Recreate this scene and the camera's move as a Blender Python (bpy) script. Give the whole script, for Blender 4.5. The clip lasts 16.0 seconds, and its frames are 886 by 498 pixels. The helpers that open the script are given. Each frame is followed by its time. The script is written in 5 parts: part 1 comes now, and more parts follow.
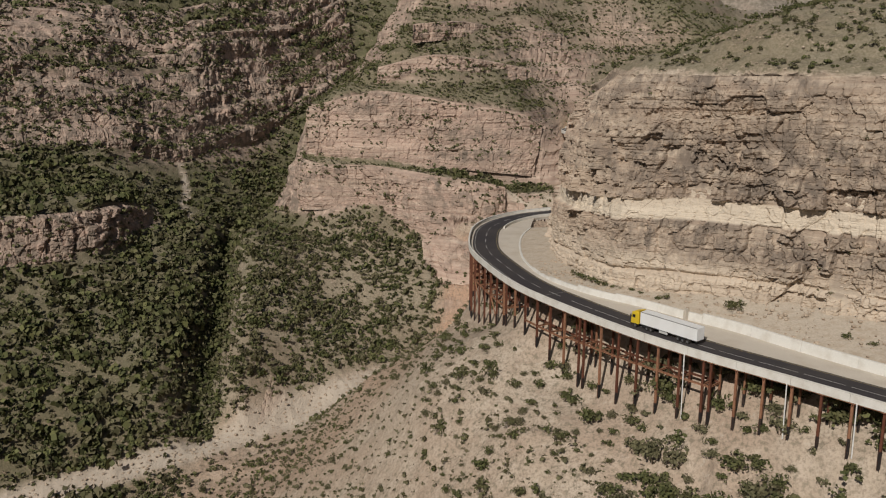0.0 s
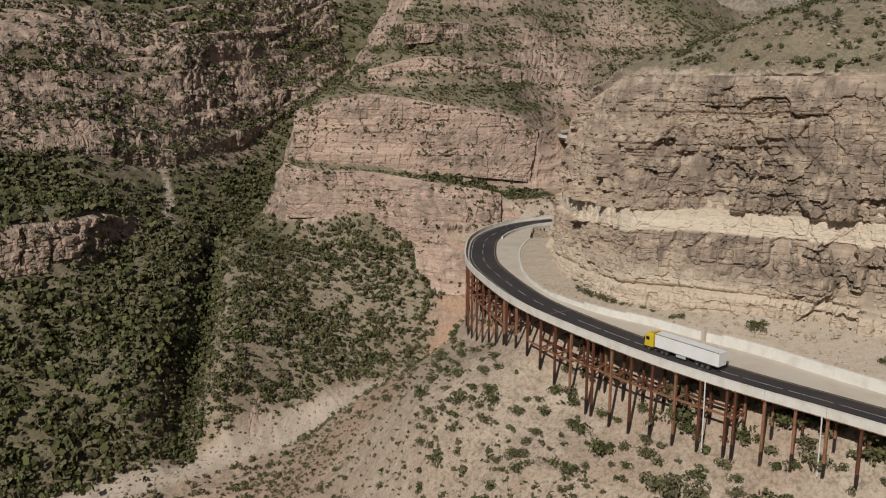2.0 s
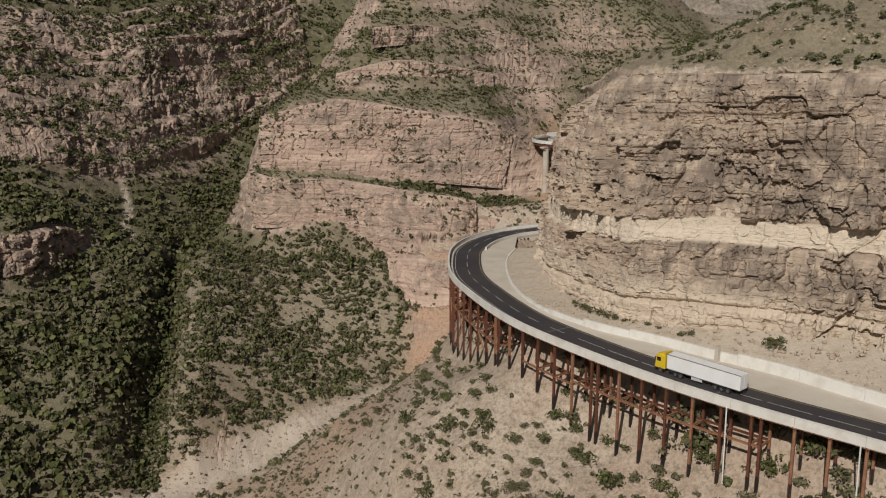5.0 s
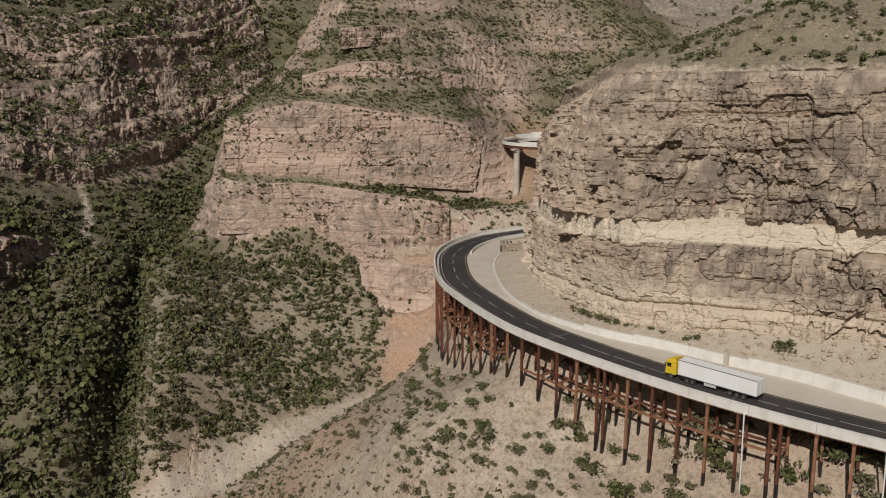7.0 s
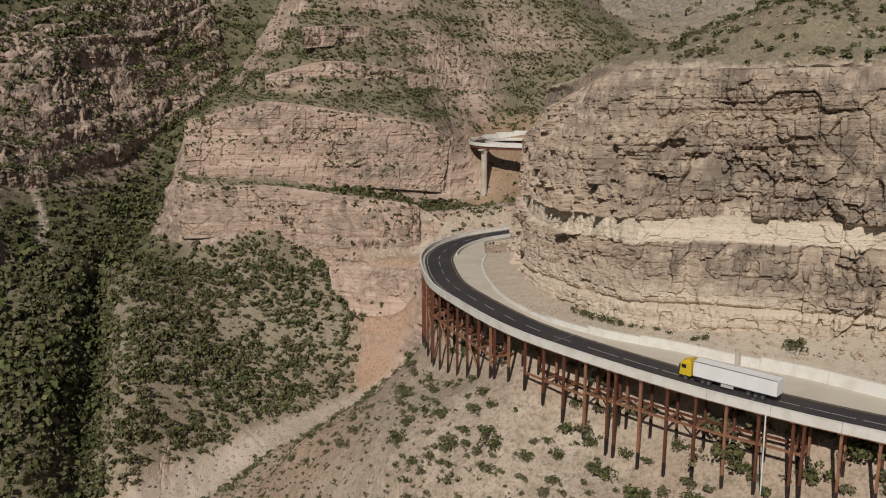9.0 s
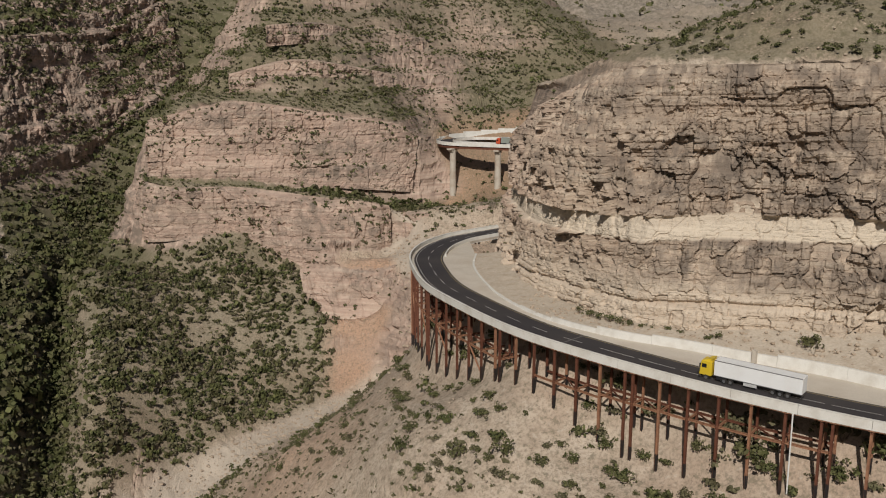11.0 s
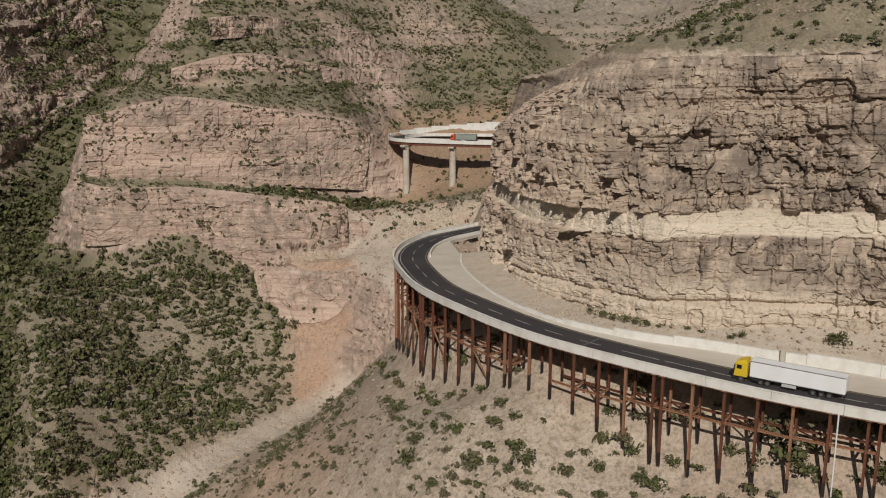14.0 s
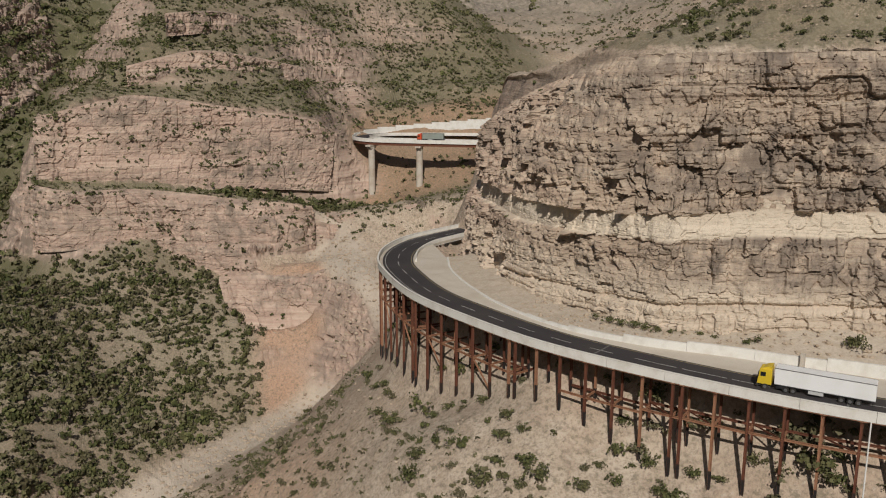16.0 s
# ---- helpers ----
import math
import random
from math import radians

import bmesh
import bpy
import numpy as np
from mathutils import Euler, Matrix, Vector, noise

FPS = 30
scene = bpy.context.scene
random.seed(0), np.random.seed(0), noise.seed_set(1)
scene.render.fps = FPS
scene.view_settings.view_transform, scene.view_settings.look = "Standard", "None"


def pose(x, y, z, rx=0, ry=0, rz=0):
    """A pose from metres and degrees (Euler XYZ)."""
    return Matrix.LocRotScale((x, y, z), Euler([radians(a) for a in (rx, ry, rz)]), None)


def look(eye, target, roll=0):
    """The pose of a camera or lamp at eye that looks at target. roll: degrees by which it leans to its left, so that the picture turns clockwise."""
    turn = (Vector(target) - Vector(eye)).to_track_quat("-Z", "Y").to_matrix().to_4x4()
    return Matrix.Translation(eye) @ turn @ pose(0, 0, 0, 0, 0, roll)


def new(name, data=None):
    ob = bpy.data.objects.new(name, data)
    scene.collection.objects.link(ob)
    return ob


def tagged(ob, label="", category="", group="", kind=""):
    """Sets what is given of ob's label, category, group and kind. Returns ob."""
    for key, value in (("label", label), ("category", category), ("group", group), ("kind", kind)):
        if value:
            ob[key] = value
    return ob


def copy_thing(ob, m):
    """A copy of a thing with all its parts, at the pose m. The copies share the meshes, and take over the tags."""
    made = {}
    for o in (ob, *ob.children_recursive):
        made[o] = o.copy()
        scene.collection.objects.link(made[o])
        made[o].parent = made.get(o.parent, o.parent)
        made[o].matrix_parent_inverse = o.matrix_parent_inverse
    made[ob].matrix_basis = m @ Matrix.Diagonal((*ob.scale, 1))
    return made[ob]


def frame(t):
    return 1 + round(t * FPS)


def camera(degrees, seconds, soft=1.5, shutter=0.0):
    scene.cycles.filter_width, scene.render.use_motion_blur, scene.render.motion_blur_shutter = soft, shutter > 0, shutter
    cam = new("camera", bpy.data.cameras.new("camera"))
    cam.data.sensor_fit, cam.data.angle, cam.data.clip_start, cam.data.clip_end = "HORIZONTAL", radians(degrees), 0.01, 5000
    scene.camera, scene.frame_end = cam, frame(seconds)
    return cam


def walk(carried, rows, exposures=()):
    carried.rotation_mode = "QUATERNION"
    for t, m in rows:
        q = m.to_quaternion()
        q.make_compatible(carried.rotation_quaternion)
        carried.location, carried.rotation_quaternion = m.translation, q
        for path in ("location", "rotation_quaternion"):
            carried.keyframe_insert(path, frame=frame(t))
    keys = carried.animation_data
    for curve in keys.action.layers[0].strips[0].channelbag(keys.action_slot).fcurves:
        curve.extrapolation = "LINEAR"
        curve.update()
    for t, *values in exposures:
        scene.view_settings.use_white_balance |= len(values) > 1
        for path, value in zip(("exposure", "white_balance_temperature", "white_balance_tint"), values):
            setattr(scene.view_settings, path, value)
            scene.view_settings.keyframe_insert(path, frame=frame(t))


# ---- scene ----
EXPOSURE = -0.53
FINE, ROWS = 720, 570          # spokes and points per spoke of the ground sheet
cam = camera(54.2, 16.0, soft=1.1)
PATH = [
    (0, (25.18, -40.98, 59.15), (18.45, 7.19, 47.57), 0.10),
    (0.5, (24.15, -36.57, 59.06), (17.45, 11.61, 47.49), 0.06),
    (1, (23.46, -32.16, 58.77), (16.81, 16.04, 47.25), 0.02),
    (1.5, (22.82, -27.95, 58.38), (16.29, 20.28, 46.93), -0.03),
    (2, (22.04, -24.20, 58.03), (15.77, 24.07, 46.63), -0.08),
    (2.5, (21.36, -20.83, 57.76), (15.42, 27.50, 46.41), -0.11),
    (3, (20.54, -17.78, 57.54), (14.95, 30.60, 46.22), -0.18),
    (3.5, (19.49, -15.03, 57.18), (14.26, 33.40, 45.91), -0.22),
    (6, (10.39, -5.43, 55.43), (7.33, 43.26, 44.50), -0.23),
    (6.5, (8.02, -3.90, 55.23), (5.71, 44.84, 44.32), -0.27),
    (7, (5.49, -2.51, 54.93), (3.92, 46.27, 44.06), -0.26),
    (7.5, (2.75, -1.25, 54.74), (1.95, 47.56, 43.90), -0.27),
    (8, (0.00, 0.00, 54.50), (-0.05, 48.81, 43.68), -0.26),
    (8.5, (-2.82, 1.32, 54.20), (-2.12, 50.14, 43.40), -0.22),
    (9, (-5.66, 2.71, 53.93), (-4.20, 51.50, 43.14), -0.21),
    (11.5, (-20.61, 9.80, 52.89), (-15.32, 58.33, 42.09), -0.12),
    (12, (-23.48, 11.59, 52.71), (-17.44, 60.03, 41.89), -0.10),
    (12.5, (-26.30, 13.43, 52.63), (-19.50, 61.76, 41.76), -0.08),
    (13, (-29.10, 15.35, 52.47), (-21.54, 63.55, 41.56), -0.06),
    (13.5, (-31.63, 17.66, 52.15), (-23.33, 65.73, 41.22), 0.01),
    (14, (-34.07, 20.04, 51.85), (-25.03, 67.98, 40.90), 0.06),
    (14.5, (-36.48, 22.52, 51.67), (-26.68, 70.31, 40.69), 0.11),
    (15, (-38.76, 25.21, 51.56), (-28.20, 72.83, 40.55), 0.12),
    (15.5, (-40.83, 27.99, 51.35), (-29.53, 75.44, 40.34), 0.17),
    (16, (-42.84, 30.78, 51.15), (-30.80, 78.04, 40.16), 0.19),
]
walk(cam, [(t, look(eye, target, roll)) for t, eye, target, roll in PATH], exposures=[(0.0, EXPOSURE), (16.0, EXPOSURE)])

# ---- light ----
SUN_AZ, SUN_EL = radians(198), radians(38)      # where the sun stands, clockwise from +y
world = bpy.data.worlds.new("sky")
scene.world = world
world.use_nodes = True
wn = world.node_tree
sky = wn.nodes.new("ShaderNodeTexSky")
sky.sky_type, sky.sun_disc = "NISHITA", False
sky.sun_elevation, sky.sun_rotation = SUN_EL, SUN_AZ
sky.air_density, sky.dust_density = 1.0, 1.5
wn.links.new(sky.outputs[0], wn.nodes["Background"].inputs[0])
wn.nodes["Background"].inputs[1].default_value = 0.043
sun_data = bpy.data.lights.new("sun", "SUN")
sun_data.energy, sun_data.angle, sun_data.color = 5.0, radians(0.53), (1.0, 0.95, 0.88)
sun = new("sun", sun_data)
toward = Vector((math.sin(SUN_AZ) * math.cos(SUN_EL), math.cos(SUN_AZ) * math.cos(SUN_EL), math.sin(SUN_EL)))
sun.matrix_world = look(toward * 400, (0, 0, 0))


# ---- materials ----
def shader(name, rough=0.9, metal=0.0):
    m = bpy.data.materials.new(name)
    m.use_nodes = True
    nt = m.node_tree
    b = nt.nodes["Principled BSDF"]
    b.inputs["Roughness"].default_value, b.inputs["Metallic"].default_value = rough, metal
    b.inputs["Specular IOR Level"].default_value = 0.25
    return m, nt, b


def nd(nt, kind, **values):
    n = nt.nodes.new("ShaderNode" + kind)
    for k, v in values.items():
        n.inputs[k.replace("_", " ")].default_value = v
    return n


def noise_tex(nt, vec, scale, detail=4.0, rough=0.55):
    n = nd(nt, "TexNoise", Scale=scale, Detail=detail, Roughness=rough)
    nt.links.new(vec, n.inputs["Vector"])
    return n.outputs["Fac"]


def ramp(nt, fac, stops):
    r = nt.nodes.new("ShaderNodeValToRGB")
    while len(r.color_ramp.elements) < len(stops):
        r.color_ramp.elements.new(0.5)
    for e, (p, c) in zip(r.color_ramp.elements, stops):
        e.position, e.color = p, (*c, 1) if len(c) == 3 else c
    nt.links.new(fac, r.inputs[0])
    return r.outputs[0]


def mix(nt, fac, a, b, kind="MIX"):
    n = nt.nodes.new("ShaderNodeMix")
    n.data_type, n.blend_type = "RGBA", kind
    for sock, v in ((n.inputs[0], fac), (n.inputs[6], a), (n.inputs[7], b)):
        if isinstance(v, (int, float)):
            sock.default_value = v
        elif isinstance(v, tuple):
            sock.default_value = (*v, 1)
        else:
            nt.links.new(v, sock)
    return n.outputs[2]


def calc(nt, op, a, b=0.0, clamp=False):
    n = nt.nodes.new("ShaderNodeMath")
    n.operation, n.use_clamp = op, clamp
    for sock, v in zip(n.inputs, (a, b)):
        if isinstance(v, (int, float)):
            sock.default_value = v
        else:
            nt.links.new(v, sock)
    return n.outputs[0]


def span(nt, v, lo, hi, to0=0.0, to1=1.0):
    n = nt.nodes.new("ShaderNodeMapRange")
    n.inputs[1].default_value, n.inputs[2].default_value = lo, hi
    n.inputs[3].default_value, n.inputs[4].default_value = to0, to1
    nt.links.new(v, n.inputs[0])
    return n.outputs[0]


def place(nt, scale=(1, 1, 1)):
    g = nt.nodes.new("ShaderNodeNewGeometry")
    m = nt.nodes.new("ShaderNodeMapping")
    m.inputs["Scale"].default_value = scale
    nt.links.new(g.outputs["Position"], m.inputs["Vector"])
    return m.outputs[0]


def bump(nt, b, height, strength=0.5, distance=0.2):
    n = nd(nt, "Bump", Strength=strength, Distance=distance)
    nt.links.new(height, n.inputs["Height"])
    nt.links.new(n.outputs[0], b.inputs["Normal"])


def plain(name, color, rough=0.8, metal=0.0, vary=0.25, scale=0.8, dirt=(0.2, 0.16, 0.12), dirty=0.3, coarse=0.15):
    """Colour with grain, wide stains and a fine relief, at sizes of the real world."""
    m, nt, b = shader(name, rough, metal)
    p = place(nt)
    fine, wide = noise_tex(nt, p, scale * 6), noise_tex(nt, p, coarse * 2, 5)
    c = mix(nt, calc(nt, "MULTIPLY", span(nt, fine, 0.3, 0.7), vary), color, tuple(v * 0.6 for v in color))
    c = mix(nt, calc(nt, "MULTIPLY", span(nt, wide, 0.45, 0.75), dirty), c, dirt)
    nt.links.new(c, b.inputs["Base Color"])
    bump(nt, b, fine, 0.3, 0.03)
    return m


def attr(nt, name):
    a = nt.nodes.new("ShaderNodeAttribute")
    a.attribute_name = name
    return a.outputs["Fac"]


def ground_material():
    """Bedded limestone where it is steep, gravelly soil with dry grass where it is not."""
    m, nt, b = shader("canyon_rock_and_soil", 0.95)
    p = place(nt)
    sep = nt.nodes.new("ShaderNodeSeparateXYZ")
    nt.links.new(p, sep.inputs[0])
    flat = place(nt, (0.05, 0.05, 0.8))
    n_strata = noise_tex(nt, flat, 1.0, 6, 0.6)
    n_strata2 = noise_tex(nt, place(nt, (0.02, 0.02, 0.22)), 1.0, 3)
    n_fine = noise_tex(nt, p, 1.6, 6, 0.65)
    n_mid = noise_tex(nt, p, 0.22, 5, 0.6)
    n_wide = noise_tex(nt, p, 0.03, 4)
    n_streak = noise_tex(nt, place(nt, (0.5, 0.5, 0.05)), 1.0, 5, 0.6)
    # rock: cream and tan beds, pinkish farther up the canyon, brown-grey varnish on old faces
    rock = ramp(nt, n_strata, [(0.28, (0.27, 0.19, 0.13)), (0.42, (0.40, 0.29, 0.20)), (0.55, (0.50, 0.38, 0.27)), (0.72, (0.56, 0.45, 0.33))])
    pink = ramp(nt, n_strata, [(0.28, (0.27, 0.175, 0.125)), (0.45, (0.45, 0.30, 0.22)), (0.6, (0.52, 0.37, 0.275)), (0.75, (0.57, 0.44, 0.33))])
    rock = mix(nt, span(nt, sep.outputs[1], 195, 300), rock, pink)
    old = calc(nt, "MULTIPLY", span(nt, calc(nt, "ADD", n_mid, calc(nt, "MULTIPLY", n_streak, 0.6)), 0.62, 0.9), attr(nt, "varnish"))
    rock = mix(nt, old, rock, (0.19, 0.145, 0.108))
    low = calc(nt, "MULTIPLY", span(nt, sep.outputs[2], 10, 6), span(nt, sep.outputs[1], 300, 250))
    rock = mix(nt, calc(nt, "MULTIPLY", low, 0.55), rock, (0.62, 0.51, 0.38))
    rock = mix(nt, calc(nt, "MULTIPLY", attr(nt, "pale"), 0.85), rock, (0.66, 0.55, 0.41))
    # open joints and partings: their shade is painted in as dark brown
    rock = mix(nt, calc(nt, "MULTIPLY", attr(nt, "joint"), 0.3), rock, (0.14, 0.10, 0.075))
    rock = mix(nt, calc(nt, "MULTIPLY", span(nt, n_strata2, 0.55, 0.62), 0.25), rock, (0.34, 0.25, 0.17))
    # soil
    soil = ramp(nt, n_mid, [(0.3, (0.38, 0.28, 0.195)), (0.5, (0.48, 0.37, 0.265)), (0.7, (0.55, 0.44, 0.33))])
    soil = mix(nt, span(nt, n_wide, 0.42, 0.62, 0, 0.5), soil, (0.40, 0.255, 0.165))
    soil = mix(nt, attr(nt, "red"), soil, (0.45, 0.235, 0.125))
    soil = mix(nt, calc(nt, "MULTIPLY", span(nt, n_fine, 0.46, 0.66), 0.75), soil, (0.22, 0.165, 0.115))
    speck = noise_tex(nt, p, 0.75, 3, 0.7)
    soil = mix(nt, span(nt, speck, 0.53, 0.64, 0, 0.6), soil, (0.155, 0.135, 0.08))
    soil = mix(nt, span(nt, speck, 0.40, 0.32, 0, 0.5), soil, (0.54, 0.45, 0.35))
    soil = mix(nt, calc(nt, "MULTIPLY", attr(nt, "scree"), span(nt, n_fine, 0.3, 0.7, 0.5, 1.0)), soil, (0.46, 0.385, 0.30))
    green = calc(nt, "MULTIPLY", attr(nt, "grass"), span(nt, calc(nt, "ADD", calc(nt, "MULTIPLY", n_fine, 0.5), calc(nt, "MULTIPLY", n_mid, 0.6)), 0.30, 0.52))
    soil = mix(nt, green, soil, (0.115, 0.105, 0.048))
    # far mountain: grey-brown earth, greyed further to put distance haze into the colour
    soil = mix(nt, span(nt, sep.outputs[1], 680, 900, 0, 0.75), soil, mix(nt, span(nt, n_mid, 0.38, 0.6), (0.30, 0.25, 0.205), (0.13, 0.115, 0.085)))
    col = mix(nt, attr(nt, "rock"), soil, rock)
    hs = nd(nt, "HueSaturation", Saturation=0.84)
    nt.links.new(col, hs.inputs["Color"])
    nt.links.new(hs.outputs[0], b.inputs["Base Color"])
    h = calc(nt, "ADD", calc(nt, "MULTIPLY", n_fine, 0.6), calc(nt, "MULTIPLY", n_strata, calc(nt, "MULTIPLY", attr(nt, "rock"), 1.2)))
    bump(nt, b, h, 0.9, 0.5)
    return m


def leaf_material(name, dark, light):
    m, nt, b = shader(name, 0.75)
    g = nt.nodes.new("ShaderNodeNewGeometry")
    o = nt.nodes.new("ShaderNodeObjectInfo")
    r = calc(nt, "FRACT", calc(nt, "ADD", g.outputs["Random Per Island"], o.outputs["Random"]))
    c = ramp(nt, r, [(0.0, dark), (0.6, tuple((a + c) / 2 for a, c in zip(dark, light))), (1.0, light)])
    patch = span(nt, noise_tex(nt, place(nt), 0.11, 3), 0.45, 0.62)
    c = mix(nt, calc(nt, "MULTIPLY", patch, 0.4), c, (0.13, 0.105, 0.06))
    nt.links.new(c, b.inputs["Base Color"])
    return m


GROUND = ground_material()
LEAF = leaf_material("shrub_leaves", (0.045, 0.053, 0.018), (0.135, 0.138, 0.052))
LEAF_DRY = leaf_material("dry_shrub_leaves", (0.075, 0.072, 0.036), (0.17, 0.155, 0.085))
BARK = plain("shrub_bark", (0.16, 0.12, 0.085))
CONCRETE = plain("pale_concrete", (0.68, 0.66, 0.61), 0.85, dirt=(0.42, 0.37, 0.30), dirty=0.5, coarse=0.2)
CONCRETE_OLD = plain("weathered_concrete", (0.50, 0.45, 0.38), 0.9, dirt=(0.32, 0.24, 0.17), dirty=0.7, coarse=0.12)
RUST = plain("rusted_steel", (0.165, 0.066, 0.040), 0.75, 0.15, vary=0.6, scale=0.5, dirt=(0.085, 0.03, 0.018), dirty=0.7, coarse=0.3)
RUST_PALE = plain("rust_orange_steel", (0.33, 0.17, 0.10), 0.75, 0.1, vary=0.5, dirt=(0.13, 0.05, 0.03), dirty=0.6, coarse=0.4)
TAR = plain("black_coated_steel", (0.022, 0.02, 0.02), 0.6, 0.0, vary=0.3, dirt=(0.10, 0.05, 0.03), dirty=0.3)
ASPHALT = plain("asphalt", (0.048, 0.043, 0.045), 0.85, vary=0.4, scale=2.0, dirt=(0.075, 0.066, 0.06), dirty=0.6, coarse=0.05)
LINE_WHITE = plain("white_road_paint", (0.42, 0.41, 0.39), 0.7, dirty=0.6)
JOINT = plain("road_joint_sealer", (0.13, 0.125, 0.12), 0.8)
LINE_YELLOW = plain("worn_yellow_road_paint", (0.34, 0.27, 0.13), 0.7, dirty=0.5)
STONE = plain("fallen_limestone", (0.47, 0.38, 0.29), 0.95, vary=0.5, scale=0.6, dirt=(0.26, 0.19, 0.13), dirty=0.6, coarse=0.4)
SHOULDER = plain("pale_gravel", (0.56, 0.50, 0.42), 0.95, vary=0.35, scale=0.7, dirt=(0.42, 0.35, 0.27), dirty=0.6, coarse=0.1)
RUBBLE = plain("pale_rubble", (0.55, 0.47, 0.375), 0.95, vary=0.6, scale=0.35, dirt=(0.36, 0.28, 0.20), dirty=0.7, coarse=0.25)
PIPE = plain("white_plastic_pipe", (0.72, 0.71, 0.68), 0.5, dirty=0.15)


# ---- mesh helpers ----
def mesh_from(name, verts, faces, material, smooth=False):
    me = bpy.data.meshes.new(name)
    me.from_pydata([tuple(v) for v in verts], [], faces)
    me.materials.append(material)
    if smooth:
        me.shade_smooth()
    return me


def part(name, bm, material, parent=None, label=""):
    """Links a bmesh as one mesh object, under a thing or a part when one is given."""
    me = bpy.data.meshes.new(name)
    bm.to_mesh(me)
    bm.free()
    me.materials.append(material)
    ob = new(name, me)
    ob.parent = parent
    return tagged(ob, label)


def piece(name, me, parent=None, m=None, label=""):
    ob = new(name, me)
    ob.parent = parent
    if m is not None:
        ob.matrix_basis = m
    return tagged(ob, label)


def box(bm, lo, hi, m=None, bevel=0.0):
    got = bmesh.ops.create_cube(bm, size=1.0)["verts"]
    s = Matrix.Translation([(a + c) / 2 for a, c in zip(lo, hi)]) @ Matrix.Diagonal([c - a for a, c in zip(lo, hi)] + [1])
    bmesh.ops.transform(bm, matrix=(m @ s) if m is not None else s, verts=got)
    if bevel:
        edges = list({e for v in got for e in v.link_edges})
        bmesh.ops.bevel(bm, geom=edges, offset=bevel, segments=2, affect="EDGES", profile=0.5)
    return bm


def tube(bm, a, b, r0, r1=None, sides=8):
    a, b = Vector(a), Vector(b)
    m = Matrix.Translation((a + b) / 2) @ (b - a).to_track_quat("Z", "Y").to_matrix().to_4x4()
    bmesh.ops.create_cone(bm, cap_ends=True, segments=sides, radius1=r0, radius2=r0 if r1 is None else r1, depth=(b - a).length, matrix=m)
    return bm


def beam(bm, a, b, w, h):
    """A rolled steel section between two points: two flanges and a web."""
    a, b = Vector(a), Vector(b)
    d = (b - a)
    side = d.cross(Vector((0, 0, 1)))
    side = side.normalized() if side.length > 1e-4 else Vector((1, 0, 0))
    up = side.cross(d).normalized()
    m = Matrix((side, d.normalized(), up)).transposed().to_4x4()
    m.translation = (a + b) / 2
    ln = d.length / 2
    t = 0.12 * h
    box(bm, (-w / 2, -ln, h / 2 - t), (w / 2, ln, h / 2), m)
    box(bm, (-w / 2, -ln, -h / 2), (w / 2, ln, -h / 2 + t), m)
    box(bm, (-w * 0.12, -ln, -h / 2 + t), (w * 0.12, ln, h / 2 - t), m)
    return bm


def spline(pts, step):
    """Catmull-Rom through the points, resampled at even steps; rows of coordinates."""
    p = np.array(pts, float)
    p = np.vstack([2 * p[0] - p[1], p, 2 * p[-1] - p[-2]])
    out = []
    for i in range(1, len(p) - 2):
        t = np.linspace(0, 1, 40, endpoint=False)[:, None]
        a, b, c, d = p[i - 1], p[i], p[i + 1], p[i + 2]
        out.append(0.5 * (2 * b + (c - a) * t + (2 * a - 5 * b + 4 * c - d) * t**2 + (3 * b - a - 3 * c + d) * t**3))
    out = np.vstack(out + [p[-2:-1]])
    s = np.r_[0, np.cumsum(np.linalg.norm(np.diff(out, axis=0), axis=1))]
    at = np.linspace(0, s[-1], max(2, int(round(s[-1] / step)) + 1))
    return np.stack([np.interp(at, s, out[:, k]) for k in range(out.shape[1])], 1)


def normals(line):
    """Unit normals of a line in plan, to the right of its way."""
    d = np.gradient(line[:, :2], axis=0)
    d /= np.linalg.norm(d, axis=1)[:, None]
    return np.stack([d[:, 1], -d[:, 0]], 1)


def sweep(line, side, section, closed_ends=True):
    """Verts and faces of a section (offset to the right, height) swept along a line."""
    k = len(section)
    v = [(x + n[0] * o, y + n[1] * o, z + h) for (x, y, z), n in zip(line, side) for o, h in section]
    f = [(i * k + j, i * k + (j + 1) % k, (i + 1) * k + (j + 1) % k, (i + 1) * k + j) for i in range(len(line) - 1) for j in range(k)]
    if closed_ends:
        f += [tuple(range(k))[::-1], tuple((len(line) - 1) * k + j for j in range(k))]
    return v, f


# ---- the lie of the land ----
def lattice(ix, iy, iz):
    h = (ix * 374761393 + iy * 668265263 + iz * 2147483647 + 1013904223) & 0xFFFFFFFF
    h = ((h ^ (h >> 13)) * 1274126177) & 0xFFFFFFFF
    return ((h ^ (h >> 16)) & 0xFFFF) / 65535.0


def vnoise(x, y, z):
    x, y, z = np.broadcast_arrays(x, y, z)
    i, j, k = (np.floor(v).astype(np.int64) for v in (x, y, z))
    u, v, w = (t * t * (3 - 2 * t) for t in (x - i, y - j, z - k))
    def e(a, b, c):
        return lattice(i + a, j + b, k + c)
    lo = (e(0, 0, 0) * (1 - u) + e(1, 0, 0) * u) * (1 - v) + (e(0, 1, 0) * (1 - u) + e(1, 1, 0) * u) * v
    hi = (e(0, 0, 1) * (1 - u) + e(1, 0, 1) * u) * (1 - v) + (e(0, 1, 1) * (1 - u) + e(1, 1, 1) * u) * v
    return lo * (1 - w) + hi * w - 0.5


